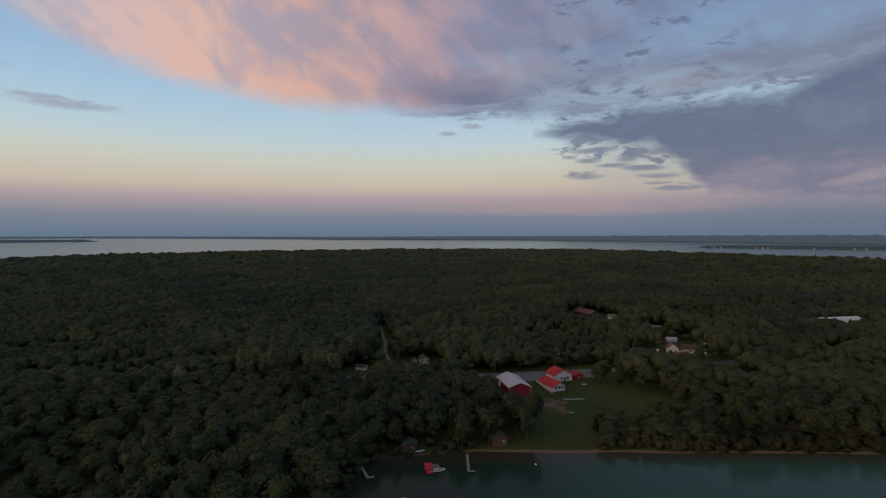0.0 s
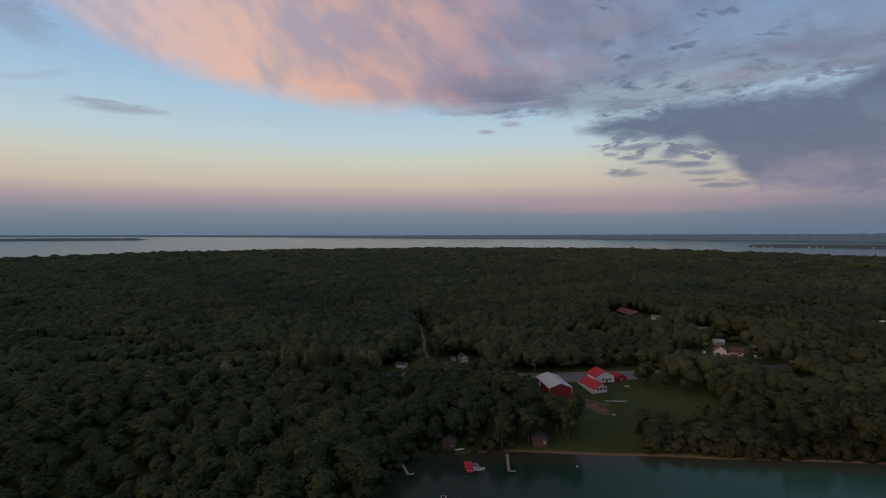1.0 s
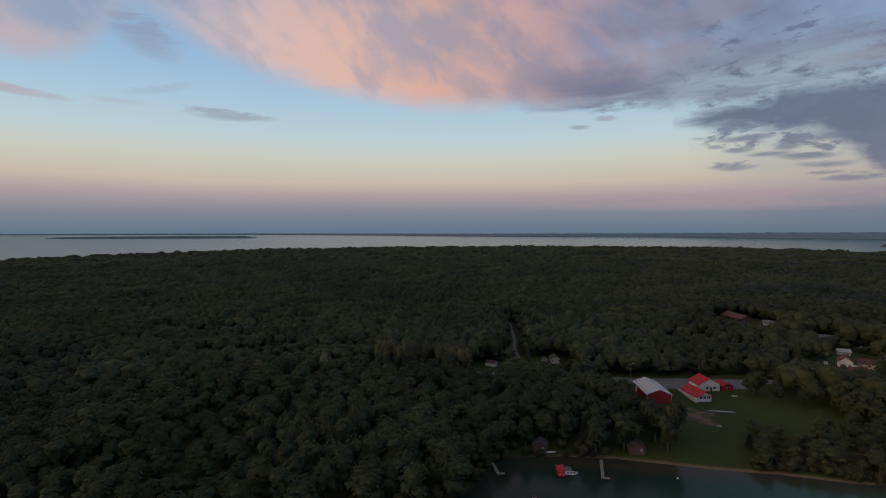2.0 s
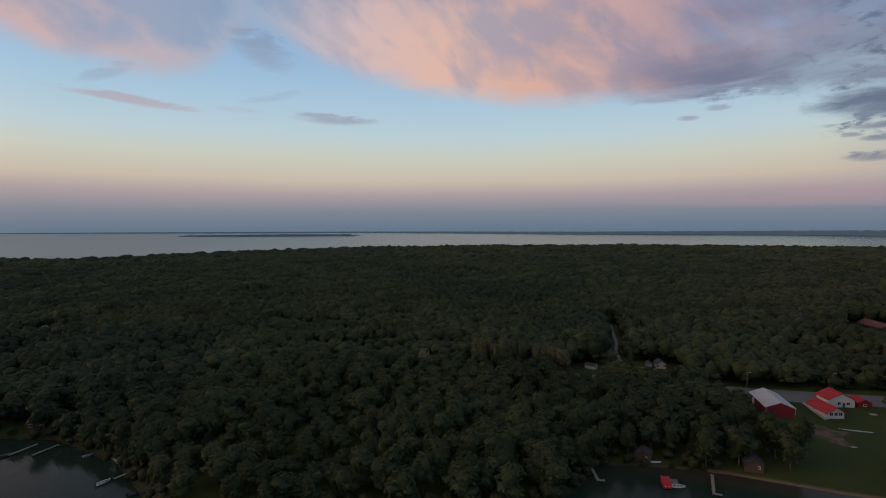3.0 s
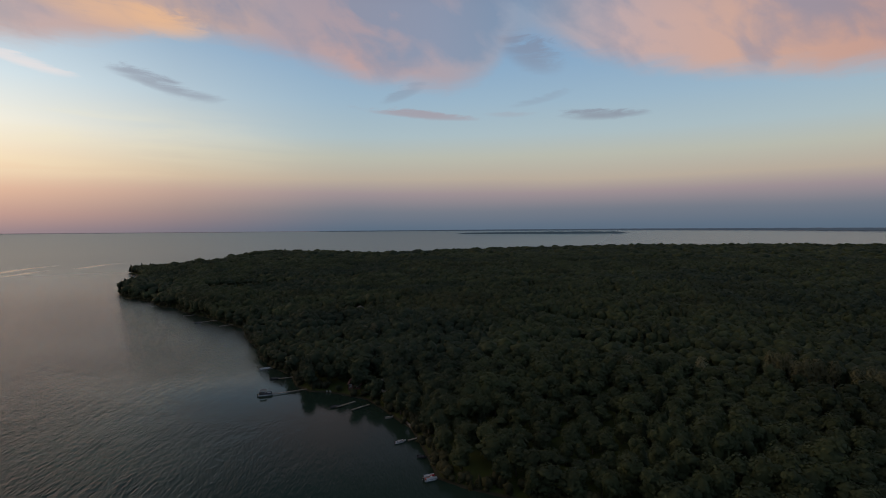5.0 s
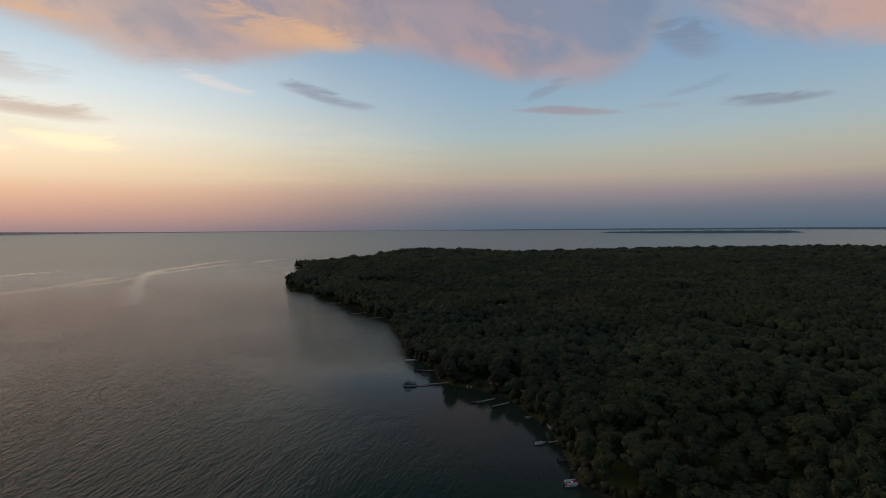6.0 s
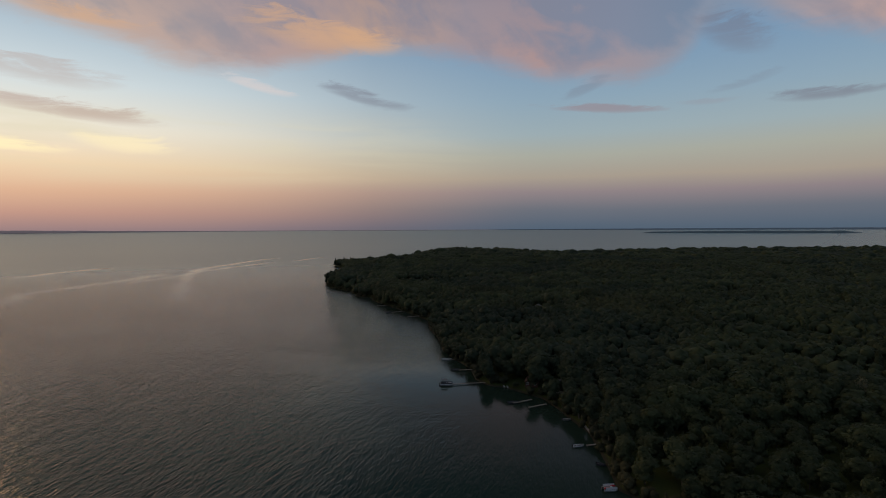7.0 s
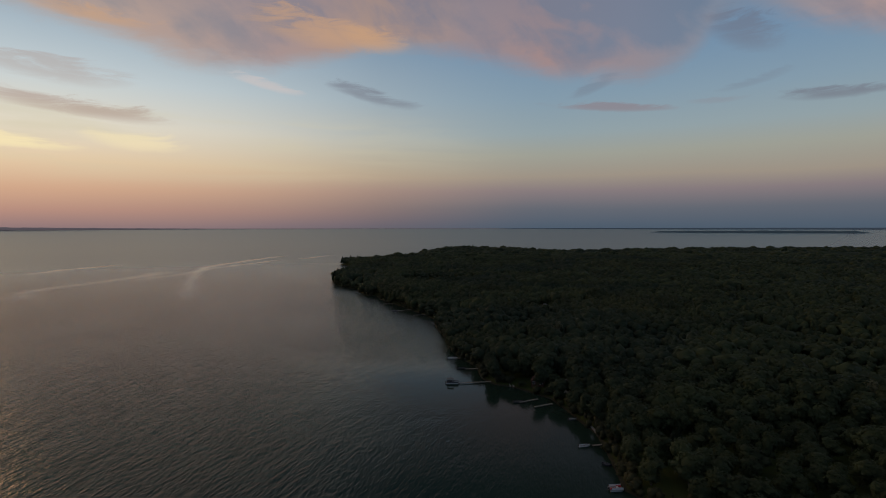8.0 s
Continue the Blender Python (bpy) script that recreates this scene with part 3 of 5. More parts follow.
def inland(x, y):
    """Distance to the shore in metres, positive on land."""
    x, y = np.atleast_1d(np.asarray(x, float)), np.atleast_1d(np.asarray(y, float))
    best, inside = np.full(x.shape, 1e18), np.zeros(x.shape, bool)
    for (ax, ay), (bx, by) in zip(SHORE, np.roll(SHORE, -1, axis=0)):
        ex, ey = bx - ax, by - ay
        k = np.clip(((x - ax) * ex + (y - ay) * ey) / (ex * ex + ey * ey + 1e-9), 0, 1)
        best = np.minimum(best, (x - ax - k * ex) ** 2 + (y - ay - k * ey) ** 2)
        if ay != by:
            inside ^= ((ay > y) != (by > y)) & (x < (bx - ax) * (y - ay) / (by - ay) + ax)
    return np.where(inside, 1, -1) * np.sqrt(best)


def lake_level(d):
    """The lake lies level; far out its sheet lifts gently, so that the far shores stand at the true horizon."""
    return 66.0 * np.clip((d - 2300) / 2500, 0, None) ** 2


HILL = polar(69, 1560)


def ground_height(x, y, s=None):
    x, y = np.atleast_1d(np.asarray(x, float)), np.atleast_1d(np.asarray(y, float))
    s = inland(x, y) if s is None else s
    z = np.interp(s, [-60, -12, 0, 2, 10, 40, 90, 300, 900], [-6, -2.5, 0, 0.6, 1.6, 3.2, 4.6, 6.6, 8.0])
    roll = np.sin(x * 0.011 + 1.3) * np.sin(y * 0.009 + 0.4) * 1.6 + np.sin(x * 0.0037 + y * 0.0052) * 2.0
    z = z + roll * np.clip((s - 90) / 300, 0, 1)
    z = z + 4.5 * np.exp(-(((x - HILL[0]) ** 2 + (y - HILL[1]) ** 2) / 170.0 ** 2))
    return z


def gz(x, y):
    return float(ground_height(x, y)[0])


def sheet(name, rings, spokes, height, mat, label):
    """A polar sheet round the bay's middle, one mesh."""
    A, R = np.meshgrid(np.radians(spokes), rings)
    x, y = -np.sin(A) * R, np.cos(A) * R
    z = height(x.ravel(), y.ravel()).reshape(x.shape)
    v = np.stack([x, y, z], -1).reshape(-1, 3)
    n, m = len(rings), len(spokes)
    i = np.arange((n - 1) * m).reshape(n - 1, m)
    j = np.roll(i, -1, axis=1)
    quads = np.stack([i, i + m, j + m, j], -1).reshape(-1, 4)[:, ::-1]
    ob = fast_mesh(name, v, quads, mat, True)
    return tagged(ob, label, name, kind="structure")


SPOKES = np.concatenate([np.arange(-75, 86, 0.4), np.arange(87, 284, 4.0)])
RINGS = np.concatenate([np.arange(0.05, 140, 15), np.arange(140, 340, 2.5), np.arange(340, 700, 9), np.arange(700, 1300, 18), np.arange(1300, 2700, 40), np.arange(2700, 4901, 200)])


def land_z(x, y):
    d = np.hypot(x, y)
    s = inland(x, y)
    z = ground_height(x, y, s)
    return np.where(s < 0, z + lake_level(d), z)


sheet("ground", RINGS, SPOKES, land_z, GROUND, "grass, woodland soil and a narrow sandy shore")
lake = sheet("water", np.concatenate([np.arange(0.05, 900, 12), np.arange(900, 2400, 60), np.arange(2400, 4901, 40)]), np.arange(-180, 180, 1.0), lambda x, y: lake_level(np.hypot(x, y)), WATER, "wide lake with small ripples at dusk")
co = np.empty(len(lake.data.vertices) * 3, dtype=np.float32)
lake.data.vertices.foreach_get("co", co)
co = co.reshape(-1, 3)
offshore = np.where(np.hypot(co[:, 0], co[:, 1]) < 1500, -inland(co[:, 0], co[:, 1]), 200)
lake.data.attributes.new("fetch", "FLOAT", "POINT").data.foreach_set("value", np.clip((offshore - 5) / 170, 0, 1).astype(np.float32))


# ---- far shores, so far off that they do not shift ----
def ridge(name, line, depth, label, step=0.1, seed=0.0, taper=0.5, mat=DISTANT):
    """A long low wooded shore seen across the lake; line: azimuth, distance, height."""
    az0, az1 = line[0][0], line[-1][0]
    n = int((az1 - az0) / step) + 1
    v, f = [], []
    for k in range(n):
        az = az0 + (az1 - az0) * k / (n - 1)
        d, tall = np.interp(az, [p[0] for p in line], [p[1] for p in line]), np.interp(az, [p[0] for p in line], [p[2] for p in line])
        end = min(1.0, min(az - az0, az1 - az) / taper + 0.08)
        wood = 1.0 + 0.16 * noise.fractal((az * 1.1, seed, 0), 1.0, 2.0, 5)
        for back, up in ((0, -4.0), (depth * 0.12, tall * 0.8 * end * wood), (depth * 0.5, tall * end * wood), (depth, -4.0)):
            x, y = polar(az, d + back)
            v.append((x, y, float(lake_level(d + (back if up < 0 else 0))) + up))
        if k:
            for c in range(3):
                i = (k - 1) * 4 + c
                f.append((i, i + 4, i + 5, i + 1))
    return tagged(fast_mesh(name, v, np.array(f)[:, ::-1], mat), label, "backdrop", kind="structure")


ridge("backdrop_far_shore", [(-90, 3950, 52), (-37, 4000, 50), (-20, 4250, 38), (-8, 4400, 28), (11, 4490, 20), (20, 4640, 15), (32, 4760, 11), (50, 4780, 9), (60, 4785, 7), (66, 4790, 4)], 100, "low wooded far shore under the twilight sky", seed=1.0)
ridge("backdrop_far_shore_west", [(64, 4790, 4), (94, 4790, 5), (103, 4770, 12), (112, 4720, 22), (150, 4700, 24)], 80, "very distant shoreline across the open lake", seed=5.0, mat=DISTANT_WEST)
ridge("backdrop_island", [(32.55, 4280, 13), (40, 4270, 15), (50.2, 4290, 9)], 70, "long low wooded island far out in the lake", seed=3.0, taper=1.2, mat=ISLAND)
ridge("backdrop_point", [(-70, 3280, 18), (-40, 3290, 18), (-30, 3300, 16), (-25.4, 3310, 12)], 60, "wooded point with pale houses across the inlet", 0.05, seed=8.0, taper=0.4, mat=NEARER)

# ---- woodland ----
# clearings: centre, half sizes, turn, greatest height of trees there
CLEARINGS = [
    (74, 248, 31, 24, 8, 0), (49, 216, 10, 22, 0, 0), (42, 263, 17, 24, 10, 0), (58, 284, 38, 18, 10, 0), (24, 286, 9, 8, 10, 0), (19, 264, 9, 18, 10, 8), (38, 244, 13, 13, 8, 2.6), (35, 226, 10, 9, 8, 6.5), (82, 211, 30, 14, 3, 7.5), (108, 226, 10, 20, 10, 8), (46, 197, 16, 5, 0, 0),
    (-45, 297, 10, 10, 0, 0), (-43, 276, 10, 22, 0, 6.5), (-12, 314, 14, 9, 0, 0), (-12, 288, 13, 24, 0, 5), (145, 336, 26, 16, 10, 0), (136, 306, 20, 14, 10, 4.5), (112, 312, 8, 8, 10, 3), (158, 304, 8, 8, 0, 0), (150, 284, 14, 18, 0, 7),
    (133, 492, 16, 26, 15, 0), (127, 464, 22, 32, 10, 2.6), (120, 436, 20, 26, 10, 9.5), (158, 372, 12, 10, 0, 0), (155, 356, 12, 16, 0, 4), (150, 472, 10, 10, 0, 0), (144, 452, 12, 18, 0, 7), (165, 414, 10, 9, 0, 0), (158, 398, 12, 14, 0, 8), (313, 425, 26, 20, 12, 0), (295, 402, 20, 20, 30, 13),
    (21, 203, 3.6, 3.6, 0, 0), (-12.6, 197, 3.4, 3.4, 0, 0), (-240, 121, 8, 6, 33, 4.2), (-240, 131, 4.5, 4.5, 33, 0), (-226, 134, 8, 8, 33, 6.5), (-222, 126, 5, 6, 33, 7), (-438, 246, 12, 10, 0, 0), (-416, 234, 16, 14, 30, 7), (-700, 238, 45, 58, 0, 5), (-743, 128, 9, 8, 0, 0)]
CARS = [(172, 453, 70), (185, 447, 20), (177, 393, 75), (183, 387, 15), (177, 364, 80), (150, 339.5, 60), (164, 336.5, 85), (138, 345, 70), (116, 314, 75), (122, 338, 70)]
for cx, cy, _ in CARS:
    CLEARINGS += [(cx, cy, 3.6, 3.6, 0, 0), (cx - 4.4, cy - 9.6, 3.4, 9.5, -24, 4.6)]
ROADS = [[(-24, 276), (-30, 300), (-32.5, 322), (-37.5, 345), (-40, 372), (-46, 405), (-51, 436)], [(-210, 268), (-120, 276), (-40, 284), (30, 289), (110, 302), (200, 322), (300, 352)]]


def near_road(x, y):
    found = []
    for line in ROADS:
        best = np.full(x.shape, 1e9)
        for (ax, ay), (bx, by) in zip(line, line[1:]):
            ex, ey = bx - ax, by - ay
            k = np.clip(((x - ax) * ex + (y - ay) * ey) / (ex * ex + ey * ey), 0, 1)
            best = np.minimum(best, np.hypot(x - ax - k * ex, y - ay - k * ey))
        found.append(best)
    return found


def tree_limit(x, y):
    """The greatest height of trees at a place."""
    top = np.full(x.shape, 99.0)
    for cx, cy, rx, ry, turn, tall in CLEARINGS:
        c, s = math.cos(radians(turn)), math.sin(radians(turn))
        u, v = (x - cx) * c + (y - cy) * s, -(x - cx) * s + (y - cy) * c
        top = np.where((np.abs(u) / rx) ** 3 + (np.abs(v) / ry) ** 3 < 1, np.minimum(top, tall), top)
    side, main = near_road(x, y)
    return np.where((main < 6.0) | (side < 4.5), 0, np.where(side < 7.5, np.minimum(top, 9.5), top))


def smooth_noise(x, y, scale, seed):
    """Cheap value noise on arrays, from 0 to 1."""
    r = np.random.RandomState(seed).rand(64, 64)
    u, v = x / scale + 1000, y / scale + 1000
    i, j = np.floor(u).astype(int), np.floor(v).astype(int)
    fu, fv = u - i, v - j
    fu, fv = fu * fu * (3 - 2 * fu), fv * fv * (3 - 2 * fv)
    a, b, c, d = r[i % 64, j % 64], r[(i + 1) % 64, j % 64], r[i % 64, (j + 1) % 64], r[(i + 1) % 64, (j + 1) % 64]
    return (a * (1 - fu) + b * fu) * (1 - fv) + (c * (1 - fu) + d * fu) * fv


ICO_V, ICO_F = None, None


def ico():
    global ICO_V, ICO_F
    if ICO_V is None:
        bm = bmesh.new()
        bmesh.ops.create_icosphere(bm, subdivisions=1, radius=1.0)
        ICO_V = np.array([v.co[:] for v in bm.verts])
        ICO_F = np.array([[v.index for v in f.verts] for f in bm.faces])
        bm.free()
    return ICO_V, ICO_F


def crown_shape(seed, cards, size, lobes, core=0.8, spread=1.0, mass=(7.8, 5.2), loose=0.3):
    """A broad crown of a tree 14 m tall: leaf clumps over several lobes, round a rough inner mass; mass: its middle and half height."""
    rng = np.random.RandomState(seed)
    centres, radii = [np.array([0, 0, mass[0]])], [np.array([3.3, 3.3, mass[1]])]
    for k in range(lobes):
        a, z = k * 2.4 + rng.uniform(-0.5, 0.5), 3.6 + 8.0 * ((k * 0.618 + rng.uniform(0, 0.2)) % 1.0)
        out = (2.7 - abs(z - 7.5) * 0.3) * rng.uniform(0.75, 1.2) * spread
        centres.append(np.array([math.cos(a) * out, math.sin(a) * out, z]))
        radii.append(np.full(3, rng.uniform(1.5, 2.4)) * np.array([1, 1, 0.85]))
    verts, tris, n = [], [], 0
    iv, itri = ico()
    for c, r in zip(centres, radii):
        verts.append(iv * r * core * rng.uniform(0.82, 1.12, (len(iv), 1)) + c)
        tris.append(itri + n)
        n += len(iv)
    weight = np.array([r[0] * r[2] for r in radii])
    which = rng.choice(len(centres), cards, p=weight / weight.sum())
    for w in which:
        d = rng.normal(size=3)
        d[2] = d[2] * 0.9 + 0.25
        d /= np.linalg.norm(d)
        p = centres[w] + radii[w] * d * rng.uniform(0.82, 1.1)
        nrm = d + rng.normal(size=3) * loose + np.array([0, 0, 0.35])
        nrm /= np.linalg.norm(nrm)
        t = np.cross(nrm, rng.normal(size=3))
        t /= np.linalg.norm(t)
        b = np.cross(nrm, t)
        s = size * rng.uniform(0.6, 1.25)
        quad = [p + t * s * rng.uniform(0.35, 0.6) * u + b * s * rng.uniform(0.35, 0.6) * v + nrm * s * rng.uniform(-0.22, 0.22) for u, v in ((-1, -1), (1, -1), (1, 1), (-1, 1))]
        verts.append(np.array(quad))
        tris.append(np.array([[0, 1, 2], [0, 2, 3]]) + n)
        n += 4
    return np.concatenate(verts), np.concatenate(tris)


def conifer_shape(seed, tiers, sides, cards, size):
    """A spruce or pine 14 m tall: drooping tiers round a leader, with loose twigs."""
    rng = np.random.RandomState(seed)
    verts, tris, n = [], [], 0
    for k in range(tiers):
        z0 = 2.0 + 11.5 * k / tiers
        r = 2.7 * (1 - k / tiers) ** 0.85 + 0.25
        ring = [(math.cos(w / sides * 6.283) * r * rng.uniform(0.75, 1.15), math.sin(w / sides * 6.283) * r * rng.uniform(0.75, 1.15), z0 + rng.uniform(-0.3, 0.3)) for w in range(sides)]
        top = (rng.uniform(-0.1, 0.1), rng.uniform(-0.1, 0.1), min(14.2, z0 + 12.5 / tiers * 1.7))
        verts.append(np.array(ring + [top]))
        tris.append(np.array([(w, (w + 1) % sides, sides) for w in range(sides)]) + n)
        n += sides + 1
    for _ in range(cards):
        k = rng.uniform(0, 0.95)
        w, r, z = rng.uniform(0, 6.283), 2.7 * (1 - k) ** 0.85 * rng.uniform(0.6, 1.1), 2.0 + 11.5 * k
        p = np.array([math.cos(w) * r, math.sin(w) * r, z + 0.3])
        out = np.array([math.cos(w), math.sin(w), -0.35])
        side = np.array([-math.sin(w), math.cos(w), 0])
        verts.append(np.array([p - side * size * 0.4, p + out * size, p + side * size * 0.4]))
        tris.append(np.array([[0, 1, 2]]) + n)
        n += 3
    return np.concatenate(verts), np.concatenate(tris)


def scatter(lo, hi, gap, seed):
    """Places of trees between two distances from the bay's middle."""
    rng = np.random.RandomState(seed)
    n = int(2 * hi / gap) + 2
    gx, gy = np.meshgrid((np.arange(n) - n / 2) * gap, np.arange(int(hi / gap) + 2) * gap)
    x = (gx + (np.arange(gx.shape[0]) % 2)[:, None] * gap * 0.5 + rng.uniform(-0.36, 0.36, gx.shape) * gap).ravel()
    y = (gy + rng.uniform(-0.36, 0.36, gy.shape) * gap).ravel()
    d, az = np.hypot(x, y), np.degrees(np.arctan2(-x, y))
    keep = (d >= lo) & (d < hi) & (az > -46) & (az < 84)
    x, y = x[keep], y[keep]
    s = inland(x, y)
    keep = s > np.where(np.degrees(np.arctan2(-x, y)) > 9, 1.2, 2.6)
    x, y, s = x[keep], y[keep], s[keep]
    stand = smooth_noise(x, y, 80, 3) * 0.45 + smooth_noise(x, y, 26, 4) * 0.55
    tall = 9.8 + 7.5 * stand + rng.uniform(-0.9, 1.1, x.shape) + np.where(rng.uniform(size=x.shape) > 0.94, 2.6 if hi < 1300 else 5.0, 0.0)
    hollow = smooth_noise(x + 31, y, 48, 6) * 0.7 + smooth_noise(x, y + 17, 17, 7) * 0.3
    tall = tall * np.interp(hollow, [0.18, 0.34, 0.6, 0.85], [0.55, 0.9, 1.0, 1.14])
    tall = np.where(s < 14, tall * 0.88, tall)
    tip = np.hypot(x - polar(82.6, 800)[0], y - polar(82.6, 800)[1]) < 70
    tall = np.where(tip, tall + 1.5, tall)
    limit = tree_limit(x, y)
    keep = (limit > 2) & (rng.uniform(size=x.shape) > np.where(limit < 6, 0.35, 0.03))
    x, y, s, tall, limit = x[keep], y[keep], s[keep], tall[keep], limit[keep]
    tall = np.minimum(tall, limit * rng.uniform(0.75, 1.05, x.shape))
    return x, y, ground_height(x, y, s), tall, rng.uniform(0.82, 1.38, x.shape), rng.uniform(0, 6.283, x.shape), rng


def spread_trees(name, trees, shapes, width, label, mat=LEAF):
    """Many trees in one mesh, each a turned and scaled shape."""
    x, y, z, tall, fat, turn, rng = trees
    pick = rng.randint(0, len(shapes), len(x))
    verts, tris, n = [], [], 0
    for k, (sv, st) in enumerate(shapes):
        i = np.where(pick == k)[0]
        c, s = np.cos(turn[i])[:, None], np.sin(turn[i])[:, None]
        h = tall[i][:, None] / 14
        w = (0.35 + 0.65 * h) * fat[i][:, None] * width
        v = np.stack([(sv[:, 0] * c - sv[:, 1] * s) * w + x[i][:, None], (sv[:, 0] * s + sv[:, 1] * c) * w + y[i][:, None], sv[:, 2] * h + z[i][:, None]], -1)
        verts.append(v.reshape(-1, 3))
        tris.append((st[None] + (np.arange(len(i)) * len(sv))[:, None, None]).reshape(-1, 3) + n)
        n += v.shape[0] * v.shape[1]
    return tagged(fast_mesh(name, np.concatenate(verts), np.concatenate(tris), mat, True), label, "woodland", kind="stuff")


SHAPES_NEAR = [crown_shape(10 + k, 660, 0.62, 12, 0.86, 1.15) for k in range(6)]
SHAPES_REST = [crown_shape(20 + k, 340, 0.9, 8, 0.93, 1.1) for k in range(6)]
SHAPES_MID = [crown_shape(30 + k, 38, 1.1, 2, 1.0, 1.0, (8.2, 5.1)) for k in range(6)]
SHAPES_FAR = [crown_shape(50 + k, 8, 2.0, 0, 1.15, 1.0, (8.6, 4.8)) for k in range(6)]
SHAPES_LAST = [crown_shape(70 + k, 0, 3.0, 0, 1.3, 1.0, (9.0, 3.6)) for k in range(6)] + [conifer_shape(5, 2, 6, 0, 1)]
SHAPES_FAR.append(conifer_shape(6, 3, 6, 12, 1.8))
SHAPES_MID.append(conifer_shape(7, 5, 7, 60, 1.3))
CONIFER = conifer_shape(8, 8, 9, 420, 0.8)


def trunk_part(parent, seed):
    rng = np.random.RandomState(seed)
    bm = bmesh.new()
    lean = Vector((rng.uniform(-0.4, 0.4), rng.uniform(-0.4, 0.4), 0))
    a, b, c = Vector((0, 0, -0.4)), Vector((0, 0, 4.0)) + lean, Vector((0, 0, 9.5)) + lean * 2
    rod(bm, a, b, 0.3, 0.21, 7)
    rod(bm, b, c, 0.21, 0.07, 6)
    for k in range(6):
        t = 0.05 + k * 0.14
        s, w = b.lerp(c, t), k * 2.4 + rng.uniform(-0.4, 0.4)
        rod(bm, s, s + Vector((math.cos(w) * 2.5, math.sin(w) * 2.5, rng.uniform(1.0, 2.2))), 0.1, 0.03, 5)
    return part("trunk", bm, BARK, parent)


TREE_LABELS = ["broad-leaved tree with a dense dark green crown", "round-crowned deciduous tree in dark summer leaf", "leafy tree with an uneven lumpy crown"]
TREE_KINDS = []
for k, (sv, st) in enumerate(SHAPES_NEAR):
    ob = empty("tree", Matrix(), TREE_LABELS[k % 3] + " in the lakeside wood", "tree", "trees of the near wood")
    trunk_part(ob, k)
    crown = fast_mesh("crown", sv, st, LEAF, True)
    crown.parent = ob
    TREE_KINDS.append(ob)

ob = empty("conifer", Matrix(), "dark spiky conifer standing in the lakeside wood", "tree", "conifers of the near wood")
bm = bmesh.new()
rod(bm, (0, 0, -0.4), (0, 0, 13.0), 0.24, 0.04, 7)
part("trunk", bm, BARK, ob)
crown = fast_mesh("crown", *CONIFER, NEEDLE, False)
crown.parent = ob
TREE_KINDS.append(ob)

near = scatter(120, 290, 7.6, 1)
x, y, z, tall, fat, turn, rng = near
order = np.argsort(np.hypot(x, y))
single = order[:300]
used = set()
for i in single:
    k = 6 if rng.uniform() > 0.94 else int(rng.randint(0, 6))
    h = tall[i] / 14
    w = (0.35 + 0.65 * h) * fat[i] * 0.99
    m = Matrix.LocRotScale((x[i], y[i], z[i]), Euler((0, 0, turn[i])), (w, w, h))
    if k in used:
        ob = copy_thing(TREE_KINDS[k], Matrix())
        ob.matrix_basis = m
    else:
        used.add(k)
        TREE_KINDS[k].matrix_basis = m
rest = order[300:]
spread_trees("near_woodland", (x[rest], y[rest], z[rest], tall[rest], fat[rest], turn[rest], rng), SHAPES_REST, 1.07, "dense deciduous wood behind the shore trees")
spread_trees("middle_woodland", scatter(290, 640, 6.3, 2), SHAPES_MID, 1.26, "unbroken dark green deciduous forest canopy")
spread_trees("far_woodland", scatter(640, 1220, 8.3, 3), SHAPES_FAR, 1.5, "distant forest canopy covering the peninsula")
spread_trees("farthest_woodland", scatter(1220, 2750, 11.6, 4), SHAPES_LAST, 2.0, "forest reaching to the far shore of the peninsula")


# bushes that hang over the bank
def bank_bushes():
    rng = np.random.RandomState(9)
    px, py = [], []
    for (ax, ay), (bx, by) in zip(SHORE, SHORE[1:]):
        d, az = math.hypot(ax, ay), math.degrees(math.atan2(-ax, ay))
        if d < 860 and az > -46 and not 27 < ax < 62:
            for k in range(max(1, int(math.hypot(bx - ax, by - ay) / 1.7))):
                t, o = rng.uniform(), rng.uniform(0.2, 6.0)
                n = math.hypot(bx - ax, by - ay)
                px.append(ax + (bx - ax) * t + (by - ay) / n * o)
                py.append(ay + (by - ay) * t - (bx - ax) / n * o)
    x, y = np.array(px), np.array(py)
    s = inland(x, y)
    keep = (s > 0.0) & (s < 7) & (tree_limit(x, y) > 5)
    x, y, s = x[keep], y[keep], s[keep]
    tall = rng.uniform(2.6, 6.5, x.shape)
    return x, y, np.maximum(ground_height(x, y, s), 0) - 0.22 * tall, tall, rng.uniform(0.8, 1.3, x.shape), rng.uniform(0, 6.28, x.shape), rng


# spiky conifers on the two wooded points
rng = np.random.RandomState(31)
for az, d, tall_m in [(82.7, 812, 13), (82.6, 824, 16), (82.5, 838, 14), (82.3, 846, 17), (82.1, 858, 15), (81.8, 866, 13), (81.5, 874, 16), (81.6, 1182, 14), (81.75, 1190, 17), (81.85, 1194, 12), (81.4, 1176, 16), (81.2, 1180, 13), (80.9, 1190, 18), (80.6, 1200, 14), (80.2, 1215, 16)]:
    px, py = polar(az, d)
    ob = copy_thing(TREE_KINDS[6], Matrix())
    ob.matrix_basis = Matrix.LocRotScale((px, py, max(0.2, gz(px, py))), Euler((0, 0, rng.uniform(0, 6))), (1.25, 1.25, tall_m / 14))
    tagged(ob, "dark spiky conifer at the tip of the wooded point", group="conifers on the points")

